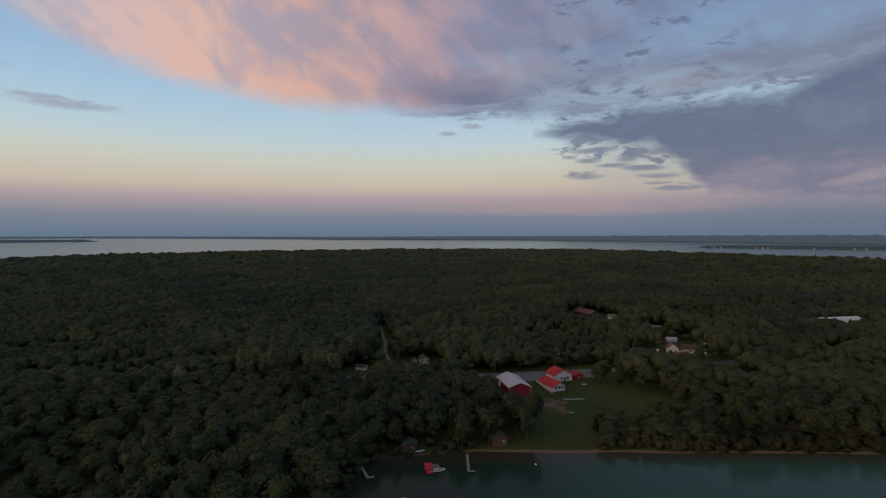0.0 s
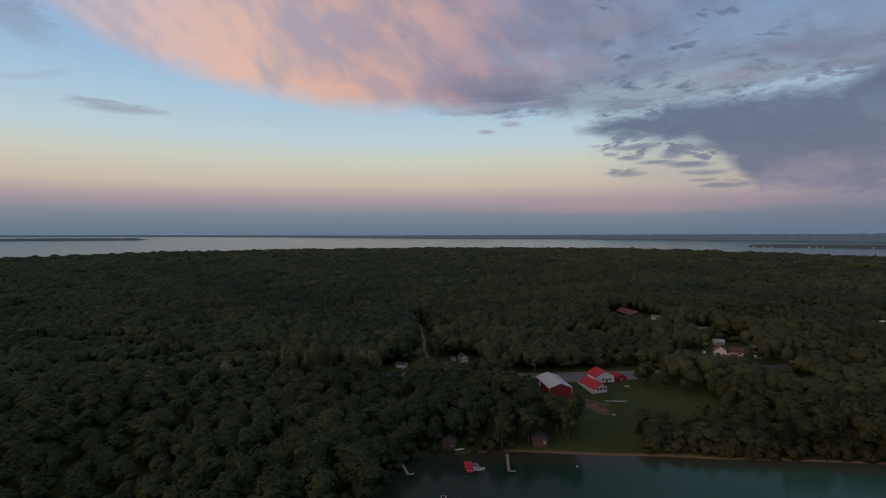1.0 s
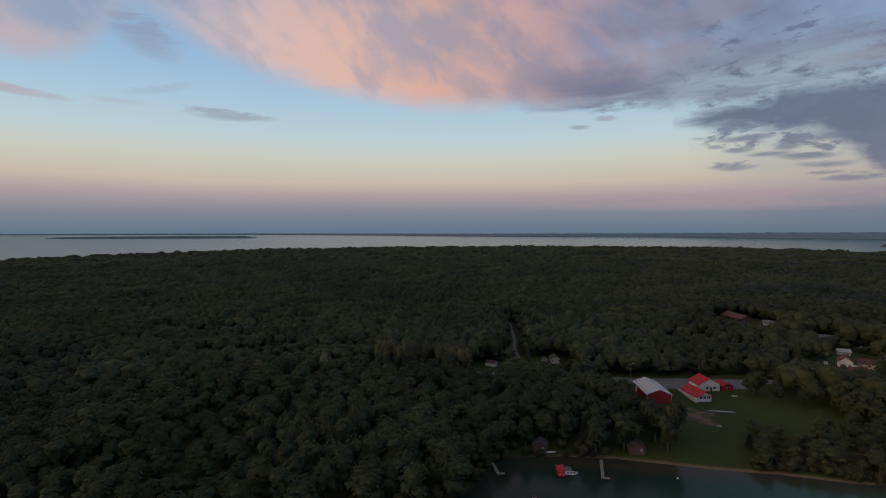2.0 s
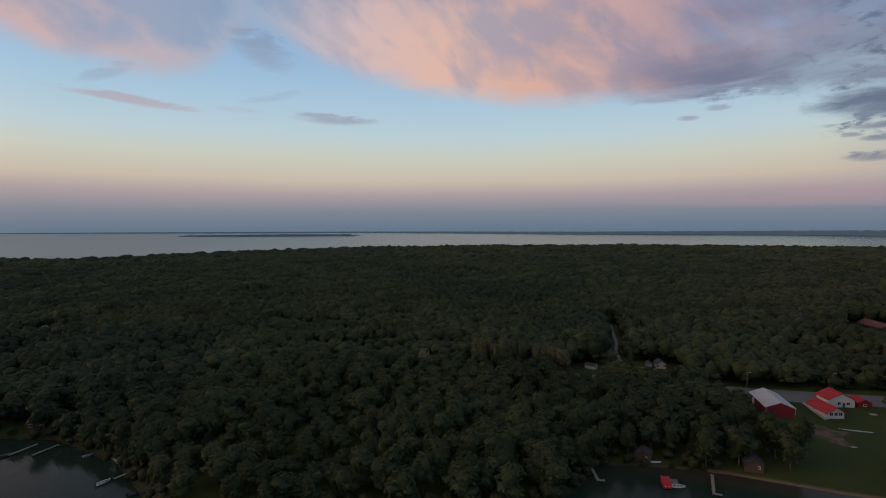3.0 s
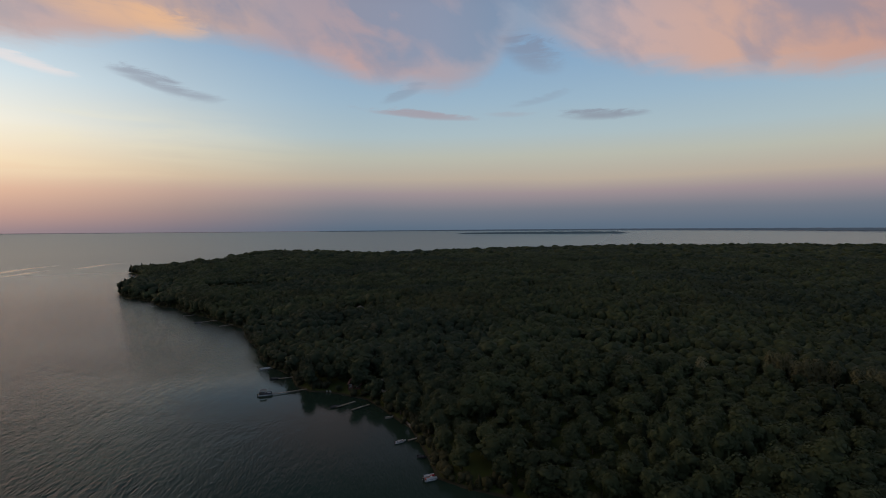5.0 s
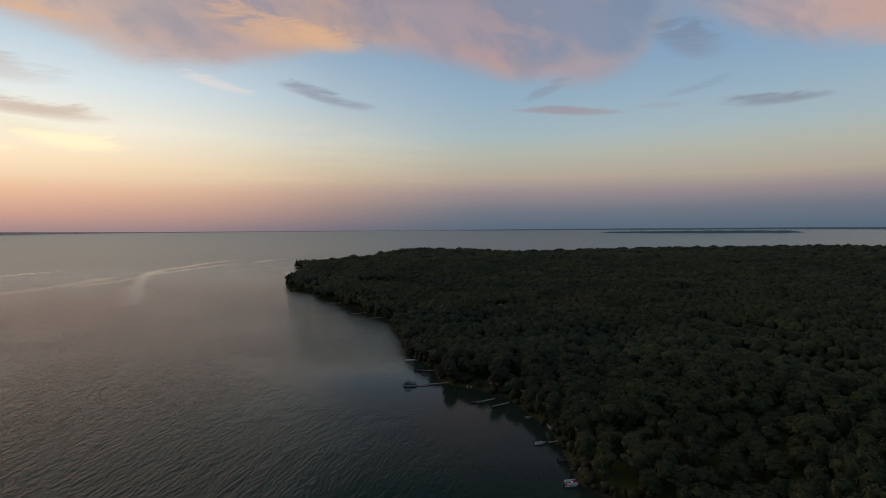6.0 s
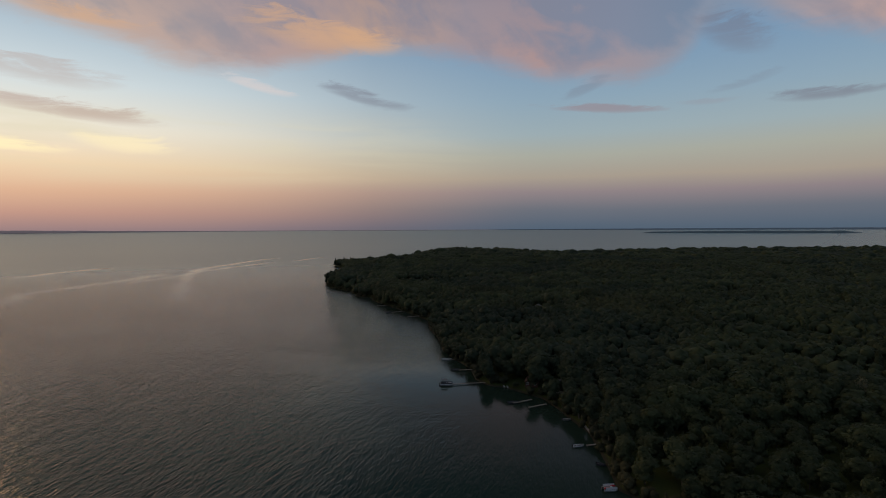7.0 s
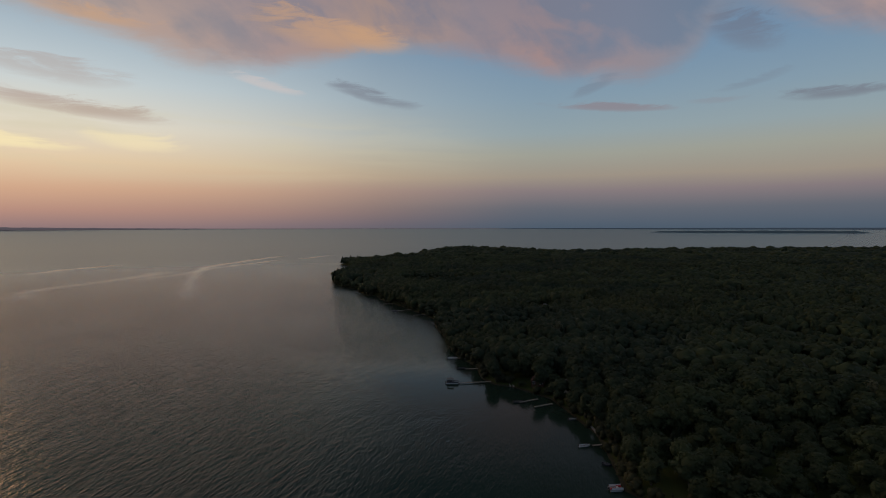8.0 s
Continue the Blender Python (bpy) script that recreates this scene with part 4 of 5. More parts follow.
# single trees in the yard of the red-roofed house
for px, py, k, tall_scale in ((80, 274, 0, 0.92), (84, 279, 3, 0.8), (88, 268, 2, 0.7), (56.5, 292, 6, 0.42), (96, 262, 4, 0.55), (110, 254, 1, 0.8)):
    ob = copy_thing(TREE_KINDS[k], Matrix())
    ob.matrix_basis = Matrix.LocRotScale((px, py, gz(px, py)), Euler((0, 0, px)), (tall_scale, tall_scale, tall_scale))
    tagged(ob, "dark leafy yard tree beside the red-roofed house" if k < 6 else "small pointed conifer beside the asphalt yard", group="yard trees")

SCRUB = leaf_material("scrub", (0.06, 0.066, 0.032), (0.09, 0.091, 0.043), (0.105, 0.09, 0.047))


def shore_scrub():
    """Thick low growth between the lawn and the beach."""
    rng = np.random.RandomState(21)
    gx, gy = np.meshgrid(np.arange(56, 190, 3.3), np.arange(196, 262, 3.3))
    x, y = (gx + rng.uniform(-1.3, 1.3, gx.shape)).ravel(), (gy + rng.uniform(-1.3, 1.3, gy.shape)).ravel()
    s = inland(x, y)
    deep = np.interp(x, [56, 70, 95, 120, 190], [3, 14, 24, 34, 36])
    keep = (s > 1.5) & (s < deep) & (rng.uniform(size=x.shape) > 0.08)
    x, y, s = x[keep], y[keep], s[keep]
    tall = np.interp(x, [56, 80, 110, 190], [2.4, 4.5, 6.5, 7.5]) * rng.uniform(0.6, 1.25, x.shape)
    return x, y, ground_height(x, y, s) - 0.2 * tall, tall, rng.uniform(0.75, 1.15, x.shape), rng.uniform(0, 6.28, x.shape), rng


spread_trees("shore_scrub", shore_scrub(), SHAPES_REST[:3], 0.95, "thick olive scrub behind the narrow beach", SCRUB)
spread_trees("bank_bushes", bank_bushes(), SHAPES_MID, 0.85, "olive green bushes hanging over the lake bank", SCRUB)


# ---- silvery bare-topped trees in a row above the wood ----
pale = empty("pale_tree", Matrix(), "half-dead tree with pale silvery twigs above the wood", "tree", "pale half-dead trees")
trunk_part(pale, 77)
sv, st = crown_shape(91, 420, 0.6, 7, 0.55, 0.8)
crown = fast_mesh("crown", sv, st, LEAF_PALE, True)
crown.parent = pale
rng = np.random.RandomState(12)
spots = [(-105 + k * 3.9 + rng.uniform(-1, 1), 279 + rng.uniform(-3, 6)) for k in range(14) if k not in (7, 8)] + [(-310, 178), (-305, 181), (-150, 232), (-124, 252)]
for k, (px, py) in enumerate(spots):
    m = Matrix.LocRotScale((px, py, gz(px, py)), Euler((0, 0, rng.uniform(0, 6))), (0.85, 0.85, rng.uniform(1.05, 1.25)))
    ob = copy_thing(pale, Matrix()) if k else pale
    ob.matrix_basis = m


# ---- roads, paths and bare soil ----
def on_ground(v):
    """Points whose z is a height over the ground."""
    v = np.array(v, float)
    v[:, 2] += ground_height(v[:, 0], v[:, 1])
    return v


def strip(name, line, width, lift, mat, label, category):
    """A band along a line on the ground, with sides that go down into it."""
    pts = []
    for (ax, ay), (bx, by) in zip(line, line[1:]):
        n = max(1, int(math.hypot(bx - ax, by - ay) / 5))
        pts += [(ax + (bx - ax) * k / n, ay + (by - ay) * k / n) for k in range(n)]
    pts.append(line[-1])
    v, f = [], []
    for k, (px, py) in enumerate(pts):
        q, r = pts[max(0, k - 1)], pts[min(len(pts) - 1, k + 1)]
        d = Vector((r[0] - q[0], r[1] - q[1])).normalized()
        ox, oy = -d.y * width / 2, d.x * width / 2
        for side, up in ((1.02, -0.3), (1, lift), (0, lift + 0.03), (-1, lift), (-1.02, -0.3)):
            v.append((px + ox * side, py + oy * side, up))
        if k:
            f += [((k - 1) * 5 + c, k * 5 + c, k * 5 + c + 1, (k - 1) * 5 + c + 1) for c in range(4)]
    return tagged(fast_mesh(name, on_ground(v), np.array(f)[:, ::-1], mat, False), label, category, kind="structure")


strip("road_main", ROADS[1], 7.0, 0.12, ASPHALT, "pale worn asphalt road along the wood", "road")
strip("road_side", ROADS[0], 2.0, 0.1, GRAVEL, "narrow gravel road running up through the forest", "road")
strip("parking", [(20, 281), (50, 285), (80, 291)], 13.0, 0.17, ASPHALT, "pale asphalt yard behind the barn", "parking")
strip("path", [(48.5, 279), (50.5, 268), (53.0, 258.5)], 1.3, 0.12, CONCRETE, "pale concrete footpath beside the red-roofed house", "path")
strip("driveway_1", [(-31, 314), (-13, 311)], 1.9, 0.1, GRAVEL, "gravel driveway to a small house", "driveway")


def patch(name, cx, cy, rx, ry, turn, mat, label, category, seed, lift=0.05):
    """An uneven patch lying on the ground."""
    v, f, n, rings = [], [], 40, 5
    c, s = math.cos(radians(turn)), math.sin(radians(turn))
    for r in range(rings + 1):
        for k in range(n):
            w = k / n * math.tau
            e = (0.72 + 0.3 * noise.fractal((math.cos(w) * 1.6, math.sin(w) * 1.6, seed), 1.0, 2.0, 4)) * r / rings
            u, q = math.cos(w) * rx * e, math.sin(w) * ry * e
            x, y = cx + u * c - q * s, cy + u * s + q * c
            v.append((x, y, lift if r < rings else -0.1))
    for r in range(rings):
        f += [(r * n + k, (r + 1) * n + k, (r + 1) * n + (k + 1) % n, r * n + (k + 1) % n) for k in range(n)]
    return tagged(fast_mesh(name, on_ground(v), np.array(f), mat), label, category, kind="structure")


patch("soil_patch", 49, 243, 11.5, 11, 0, DIRT, "bare reddish soil patch in the lawn", "soil", 2.0)
patch("soil_patch_2", 52.5, 234.5, 7, 4.0, -20, DIRT, "thin reddish soil in the lawn", "soil", 5.0)
patch("sand_patch", 61, 249.8, 8.5, 1.1, 2, CONCRETE, "pale sandy streak at the soil's edge", "sand", 7.0)
patch("beach_patch", -238.5, 118.5, 9.5, 2.2, 33, GRAVEL, "little pale beach below the lake houses", "beach", 3.0, 0.12)


# ---- buildings ----
def window(parent, x, y, z, w, h, turn):
    """A framed pane on a wall; turn 0 faces -y."""
    m = Matrix.Translation((x, y, z)) @ Matrix.Rotation(radians(turn), 4, "Z")
    bm = bmesh.new()
    for cx, cz, sx, sz in ((0, h / 2, w + 0.2, 0.1), (0, -h / 2, w + 0.2, 0.1), (-w / 2, 0, 0.1, h), (w / 2, 0, 0.1, h), (0, 0, 0.06, h)):
        box(bm, cx, -0.03, cz, sx, 0.12, sz)
    fr = part("window", bm, WHITE, parent)
    fr.matrix_basis = m
    part("pane", box(bmesh.new(), 0, 0.0, 0, w, 0.05, h), GLASS, fr)


def house(name, x, y, turn, wide, long, wall_h, roof_h, wall_mat, roof_mat, label, over=0.5, windows=(), door=None, chimney=False, sink=0.5, base=None, group=""):
    """A gabled building whose front gable faces -y before the turn; x, y: middle of its floor."""
    z = gz(x, y) if base is None else base
    ob = empty(name, pose(x, y, z, 0, 0, turn), label, "building" if "house" not in name else "house", group)
    w2, l2 = wide / 2, long / 2
    part("wall", prism(bmesh.new(), [(-w2, -sink), (w2, -sink), (w2, wall_h), (0, wall_h + roof_h), (-w2, wall_h)], -l2, l2), wall_mat, ob)
    rise = roof_h / w2
    for side in (1, -1):
        bm = bmesh.new()
        prism(bm, [(0, 0.04), (side * (w2 + over), -rise * (w2 + over) + 0.04), (side * (w2 + over), -rise * (w2 + over) + 0.2), (0, 0.22)], -l2 - over, l2 + over)
        r = part("roof", bm, roof_mat, ob)
        r.location = (0, 0, wall_h + roof_h)
        if roof_mat in (WHITE_ROOF, RED_ROOF):
            n = int((long + 2 * over) / 0.9)
            for k in range(n + 1):
                yy = -l2 - over + 0.06 + k * (long + 2 * over - 0.12) / n
                part("seam", prism(bmesh.new(), [(side * 0.05, 0.2), (side * (w2 + over), -rise * (w2 + over) + 0.2), (side * (w2 + over), -rise * (w2 + over) + 0.25), (side * 0.05, 0.25)], yy - 0.03, yy + 0.03), roof_mat, r)
    part("ridge_cap", box(bmesh.new(), 0, 0, wall_h + roof_h + 0.22, 0.4, long + 2 * over + 0.04, 0.07, bevel=0.02), roof_mat, ob)
    for face, along, up, w, h in windows:
        if face == "front":
            window(ob, along, -l2 - 0.02, up, w, h, 0)
        elif face == "left":
            window(ob, -w2 - 0.02, along, up, w, h, -90)
        else:
            window(ob, w2 + 0.02, along, up, w, h, 90)
    if door:
        face, along, w, h, mat = door
        px, py, t = (along, -l2 - 0.04, 0) if face == "front" else (-w2 - 0.04, along, -90)
        bm = bmesh.new()
        box(bm, 0, 0, h / 2, w, 0.1, h, bevel=0.02)
        dr = part("door", bm, mat, ob)
        dr.matrix_basis = pose(px, py, 0, 0, 0, t)
        part("door_handle", box(bmesh.new(), w * 0.38, -0.09, 1.0, 0.06, 0.08, 0.16), METAL, dr)
    if chimney:
        bm = bmesh.new()
        box(bm, w2 * 0.4, l2 * 0.3, wall_h + roof_h * 0.9 + 0.3, 0.7, 0.7, 1.8)
        box(bm, w2 * 0.4, l2 * 0.3, wall_h + roof_h * 0.9 + 1.25, 0.85, 0.85, 0.14)
        part("chimney", bm, BROWN, ob)
    return ob


barn = house("barn", 34.8, 265.0, 10, 10.8, 21.0, 3.7, 2.1, RED_WALL, WHITE_ROOF, "red barn with a pale metal gable roof", 0.4,
             windows=(), door=("left", 6.0, 3.2, 3.0, WHITE))
part("skylight", box(bmesh.new(), -4.4, 8.6, 4.35, 0.9, 0.7, 0.12, 0, 0), HULL_DARK, barn)
part("corner_trim", box(bmesh.new(), 5.42, -10.52, 1.7, 0.16, 0.16, 3.9), WHITE, barn)
part("corner_trim", box(bmesh.new(), -5.42, -10.52, 1.7, 0.16, 0.16, 3.9), WHITE, barn)

BASE = gz(60, 272)
house("house_wing", 54.6, 267.2, 20, 6.6, 12.5, 2.3, 1.9, WHITE, RED_ROOF, "front wing of a white house with a red metal roof", 1.0,
      windows=(("front", -1.8, 1.6, 1.3, 1.3), ("front", 0, 1.6, 1.3, 1.3), ("front", 1.8, 1.6, 1.3, 1.3), ("left", 2, 1.5, 1.4, 1.1)), base=BASE)
house("main_house", 61.0, 282.0, 17, 10.5, 9.0, 3.4, 2.6, WHITE, RED_ROOF, "white house with a broad red metal gable roof", 0.6,
      windows=(("front", -1.0, 1.8, 1.2, 1.3), ("front", 2.6, 1.8, 1.4, 1.2)), door=("front", 0.9, 1.0, 2.05, BROWN), base=BASE)
house("house_annexe", 70.2, 284.0, 17, 5.4, 7.0, 2.3, 1.3, RED_WALL, RED_ROOF, "low red annexe with a red roof", 0.4,
      windows=(("front", 0, 1.3, 1.2, 0.9),), base=BASE)

SMALL_WIN = (("front", -1.9, 1.6, 1.2, 1.2), ("front", 1.7, 1.6, 1.2, 1.2), ("left", 0, 1.6, 1.3, 1.1))
house("small_house", -45.6, 300.5, 68, 4.4, 5.6, 1.9, 0.9, WHITE, SHINGLE_BROWN, "small white house with a brown shingle roof", 0.4, (("right", -1.6, 1.1, 1.1, 0.9), ("right", 1.6, 1.1, 1.1, 0.9), ("right", 0, 1.1, 0.9, 1.1), ("front", -0.6, 1.2, 1.0, 0.9)), door=("front", 1.2, 0.9, 1.85, BROWN))
house("small_house", -11.3, 316.5, 15, 4.8, 6.5, 2.6, 1.5, CREAM, SHINGLE_DARK, "small cream house with a dark roof at the forest road", 0.4, SMALL_WIN)
house("shed", -17.0, 315.0, 10, 3.0, 4.0, 2.2, 0.9, GREY_SIDING, SHINGLE_DARK, "small grey garden shed", 0.3)
house("village_house", 145.8, 341, -18, 6.5, 9.0, 3.6, 2.6, WHITE, SHINGLE_RED, "tall white gabled house with a russet roof", 0.4, SMALL_WIN, chimney=True)
house("village_house", 159, 374, 80, 4.6, 6.5, 1.9, 1.3, WHITE, SHINGLE_PALE, "long low white house with a pale roof among trees", 0.5, (("right", -2, 1.2, 1.1, 0.9), ("right", 1.5, 1.2, 1.1, 0.9)))
house("village_house", 130, 321, 75, 7.0, 12.0, 2.6, 1.8, BROWN, SHINGLE_RED, "low brown house with a russet roof", 0.5, (("right", -3, 1.5, 1.2, 1.1), ("right", 3, 1.5, 1.2, 1.1)))
house("village_house", 142, 322, 100, 7.0, 11.0, 2.6, 1.8, BROWN, SHINGLE_RED, "brown bungalow with a russet roof", 0.5, (("right", -3, 1.5, 1.2, 1.1), ("right", 2, 1.5, 1.2, 1.1)))
house("village_house", 158, 341, 60, 7.0, 11.0, 2.7, 2.0, CREAM, SHINGLE_BROWN, "cream house with a wide dark roof", 0.5, SMALL_WIN)
house("village_house", 170, 350, -10, 4.0, 6.0, 3.6, 1.6, WHITE, SHINGLE_DARK, "narrow white house with a dark roof", 0.4, (("front", 0, 2.4, 1.0, 1.2),))
house("garage", 155.3, 303, 80, 4.2, 6.0, 2.4, 1.2, WHITE, SHINGLE_DARK, "small white garage at the wood's edge", 0.3, (("right", 0, 1.2, 1.2, 0.9),))
house("garage", 162.5, 305, 85, 4.2, 6.5, 2.4, 1.2, WHITE, SHINGLE_DARK, "white garage beside another", 0.3, (("right", 0, 1.2, 1.2, 0.9),))
house("long_house", 133.5, 498, 15, 11, 28.0, 2.6, 2.8, BROWN, SHINGLE_RED, "long building with a russet roof in the forest", 0.7, (("front", -2.6, 1.6, 1.6, 1.3), ("front", 2.6, 1.6, 1.6, 1.3), ("left", -9, 1.6, 1.6, 1.2), ("left", 0, 1.6, 1.6, 1.2), ("left", 9, 1.6, 1.6, 1.2)))
house("village_house", 149.5, 473, 70, 5.0, 8.0, 2.5, 1.5, WHITE, SHINGLE_GREY, "small white house deep in the forest", 0.4, (("right", 0, 1.5, 1.4, 1.0),))
house("village_house", 164.5, 415, 70, 6.0, 9.0, 2.6, 1.6, GREY_SIDING, SHINGLE_GREY, "grey house with a pale roof in the forest", 0.4, (("right", -2, 1.5, 1.2, 1.0), ("right", 2, 1.5, 1.2, 1.0)))
house("large_shed", 314, 427, 101, 21, 37.0, 5.5, 3.0, GREY_SIDING, WHITE_ROOF, "very large shed with a white metal roof behind trees", 0.3, (("right", -8, 2.4, 2, 1.4), ("right", 8, 2.4, 2, 1.4)))
house("shore_cabin", 21.2, 203.5, 5, 5.5, 6.0, 2.4, 1.5, BROWN, SHINGLE_DARK, "small brown cabin under the shore trees", 0.4, (("front", 1.4, 1.4, 0.6, 0.9),))
house("shore_cabin", -12.6, 197.5, 0, 5.0, 5.0, 2.3, 1.2, BROWN, SHINGLE_DARK, "brown boathouse at the water's edge", 0.4, (("front", 1.2, 1.3, 0.7, 0.8),))
house("lake_house", -240, 131, 55, 6.0, 8.0, 2.5, 1.7, RUSSET, SHINGLE_BROWN, "reddish-brown lake house with a brown roof among trees", 0.5, SMALL_WIN, chimney=True)
house("lake_house", -226, 138, 48, 6.0, 8.0, 2.8, 1.8, CREAM, SHINGLE_GREY, "cream lake house half hidden by trees", 0.5, SMALL_WIN)
house("lake_house", -438, 247, 60, 7.0, 10.0, 3.0, 2.0, WHITE, SHINGLE_GREY, "pale house in a forest clearing", 0.5, SMALL_WIN)
house("lake_house", -743, 131, 75, 7.0, 9.0, 3.4, 2.2, WHITE, SHINGLE_GREY, "white house near the wooded point", 0.5, SMALL_WIN)


for az, turn in ((-25.9, 10), (-26.7, 50), (-30.2, 0), (-38.2, 15), (-27.3, 80), (-30.7, 20), (-31.1, 60), (-34.6, 30), (-37.4, 75)):
    hx, hy = polar(az, 3276)
    house("far_house", hx, hy, turn, 5, 7, 3.0, 1.8, CREAM, SHINGLE_PALE, "tiny white house on the far wooded point", 0.5, (("front", -1.4, 2, 1.4, 1.4), ("front", 1.4, 2, 1.4, 1.4)), base=float(lake_level(3276)) + 1.0, sink=3.0, group="houses on the far point")
patch("field", -722, 240, 22, 62, 0, DRY_GRASS, "strip of dry brown grass in the forest", "field", 11.0)
patch("sand_spot", 55.6, 232.2, 1.6, 1.0, 10, CONCRETE, "small pale sandy spot in the lawn", "sand", 4.0)
strip("patio", [(70.5, 272.0), (73.0, 272.6)], 1.6, 0.14, CONCRETE, "pale concrete patio before the red annexe", "patio")
strip("driveway_2", [(149, 336), (158, 333), (168, 336)], 3.5, 0.1, GRAVEL, "pale gravel drive between village houses", "driveway")



def parked_car(x, y, turn):
    """A pale estate car standing on its four wheels."""
    ob = empty("car", pose(x, y, gz(x, y), 0, 0, turn), "pale car parked beside a house among the trees", "car", "parked cars")
    side = [(-2.2, 0.35), (2.2, 0.35), (2.25, 0.75), (1.2, 0.95), (0.55, 1.5), (-1.7, 1.55), (-2.2, 0.95)]
    body = prism(bmesh.new(), side, -0.86, 0.86)
    bmesh.ops.bevel(body, geom=body.edges[:], offset=0.06, segments=2, affect="EDGES")
    part("body", body, WHITE, ob)
    for s in (-0.872, 0.872):
        part("side_window", prism(bmesh.new(), [(-1.6, 1.0), (0.95, 1.0), (0.5, 1.4), (-1.5, 1.44)], s - 0.01, s + 0.01), GLASS, ob)
        for wx in (-1.4, 1.35):
            w = part("wheel", rod(bmesh.new(), (wx, s * 0.8, 0.33), (wx, s * 1.03, 0.33), 0.33, 0.33, 12), RUBBER, ob)
            part("rim", rod(bmesh.new(), (wx, s * 1.02, 0.33), (wx, s * 1.05, 0.33), 0.19, 0.19, 10), METAL, w)
    return ob


for car_x, car_y, car_turn in CARS:
    parked_car(car_x, car_y, car_turn)

trailer = empty("utility_trailer", pose(22.8, 257.8, gz(22.8, 257.8), 0, 0, 70), "pale open utility trailer parked beside the barn", "trailer")
part("bed", box(bmesh.new(), 0, 0, 0.62, 4.2, 1.9, 0.12, bevel=0.02), PLANK, trailer)
for sy in (-0.93, 0.93):
    part("side_board", box(bmesh.new(), 0, sy, 0.86, 4.2, 0.05, 0.42), METAL, trailer)
    wh = part("wheel", rod(bmesh.new(), (-0.3, sy * 1.08, 0.34), (-0.3, sy * 1.26, 0.34), 0.34, 0.34, 14), RUBBER, trailer)
    part("rim", rod(bmesh.new(), (-0.3, sy * 1.24, 0.34), (-0.3, sy * 1.28, 0.34), 0.18, 0.18, 10), METAL, wh)
part("drawbar", rod(bmesh.new(), (2.0, 0, 0.55), (3.4, 0, 0.5), 0.06, 0.05), METAL, trailer)

# ---- poles ----
def light_pole(x, y, tall, label):
    ob = empty("light_pole", pose(x, y, gz(x, y)), label, "pole", "light poles by the road")
    part("pole", rod(bmesh.new(), (0, 0, -0.3), (0, 0, tall), 0.16, 0.1, 8), POST, ob)
    part("arm", rod(bmesh.new(), (0, 0, tall - 0.3), (0.9, -0.6, tall - 0.1), 0.04, 0.04), METAL, ob)
    part("lamp_head", box(bmesh.new(), 1.05, -0.7, tall - 0.1, 0.7, 0.3, 0.18, -34, 0, 0.05), HULL_WHITE, ob)


light_pole(28.0, 290, 8.5, "grey light pole beside the road")
light_pole(64.6, 303, 8.5, "tall grey light pole behind the house")


# ---- docks and boats ----
def dock(x0, y0, x1, y1, wide, label, ell=0.0, side=1):
    """A plank dock on posts, from the shore to its outer end; ell: length of a cross piece at the end."""
    d = Vector((x1 - x0, y1 - y0))
    ob = empty("dock", pose(x0, y0, 0, 0, 0, math.degrees(math.atan2(d.y, d.x))), label, "dock", "docks along the shore")
    n = d.length
    bm = bmesh.new()
    for s in (-1, 1):
        box(bm, n / 2, s * (wide / 2 - 0.08), 0.47, n, 0.08, 0.16)
    part("stringer", bm, POST, ob)
    k = max(4, int(n / 0.42))
    for i in range(k):
        part("plank", box(bmesh.new(), (i + 0.5) * n / k, 0, 0.58, n / k - 0.03, wide, 0.05), PLANK, ob)
    if ell:
        box_at = (n - wide / 2, side * (wide / 2 + ell / 2))
        part("platform", box(bmesh.new(), box_at[0], box_at[1], 0.58, wide * 1.3, ell, 0.06, bevel=0.01), PLANK, ob)
        part("post", rod(bmesh.new(), (box_at[0], box_at[1] + side * ell * 0.45, -2.5), (box_at[0], box_at[1] + side * ell * 0.45, 1.0), 0.06), POST, ob)
    m = max(2, int(n / 3) + 1)
    for i in range(m):
        for s in (-1, 1):
            xx = 0.3 + i * (n - 0.6) / (m - 1)
            part("post", rod(bmesh.new(), (xx, s * (wide / 2 + 0.06), -2.5), (xx, s * (wide / 2 + 0.06), 0.72), 0.06), POST, ob)
    return ob


dock(-29.0, 185.5, -24.6, 174.4, 1.0, "grey plank dock with a short cross piece", 1.6, 1)
dock(8.7, 194.0, 8.6, 179.4, 0.9, "grey plank dock with a cross piece at its end", 1.8, 1)
dock(-302.0, 127.0, -307.6, 112.0, 0.85, "narrow grey dock with a boat at its end")
dock(-280.6, 119.0, -282.6, 108.0, 0.85, "narrow grey dock under overhanging trees")
dock(-255.2, 112.0, -257.9, 95.5, 0.95, "long grey dock with a pontoon boat at its end")
dock(-222.3, 121.0, -220.5, 110.6, 0.85, "pale plank dock reaching into the lake")
dock(-214.3, 124.0, -212.9, 114.2, 0.85, "bare pale plank dock")
dock(-167.6, 122.5, -168.4, 113.6, 0.8, "narrow pale dock with a moored boat")
# driftwood lying at the bank, modelled with the dock's planks and posts
dock(-185.5, 124.5, -176.0, 121.6, 0.9, "driftwood trunk built as a low dock close along the shore")
dock(-503.7, 139.0, -500.5, 124.0, 0.85, "distant narrow grey dock at the shore")
dock(-548.0, 131.0, -549.3, 120.6, 0.85, "distant short grey dock at the shore")
dock(-470.5, 142.0, -470.0, 131.0, 0.85, "distant grey dock below the dark wood")


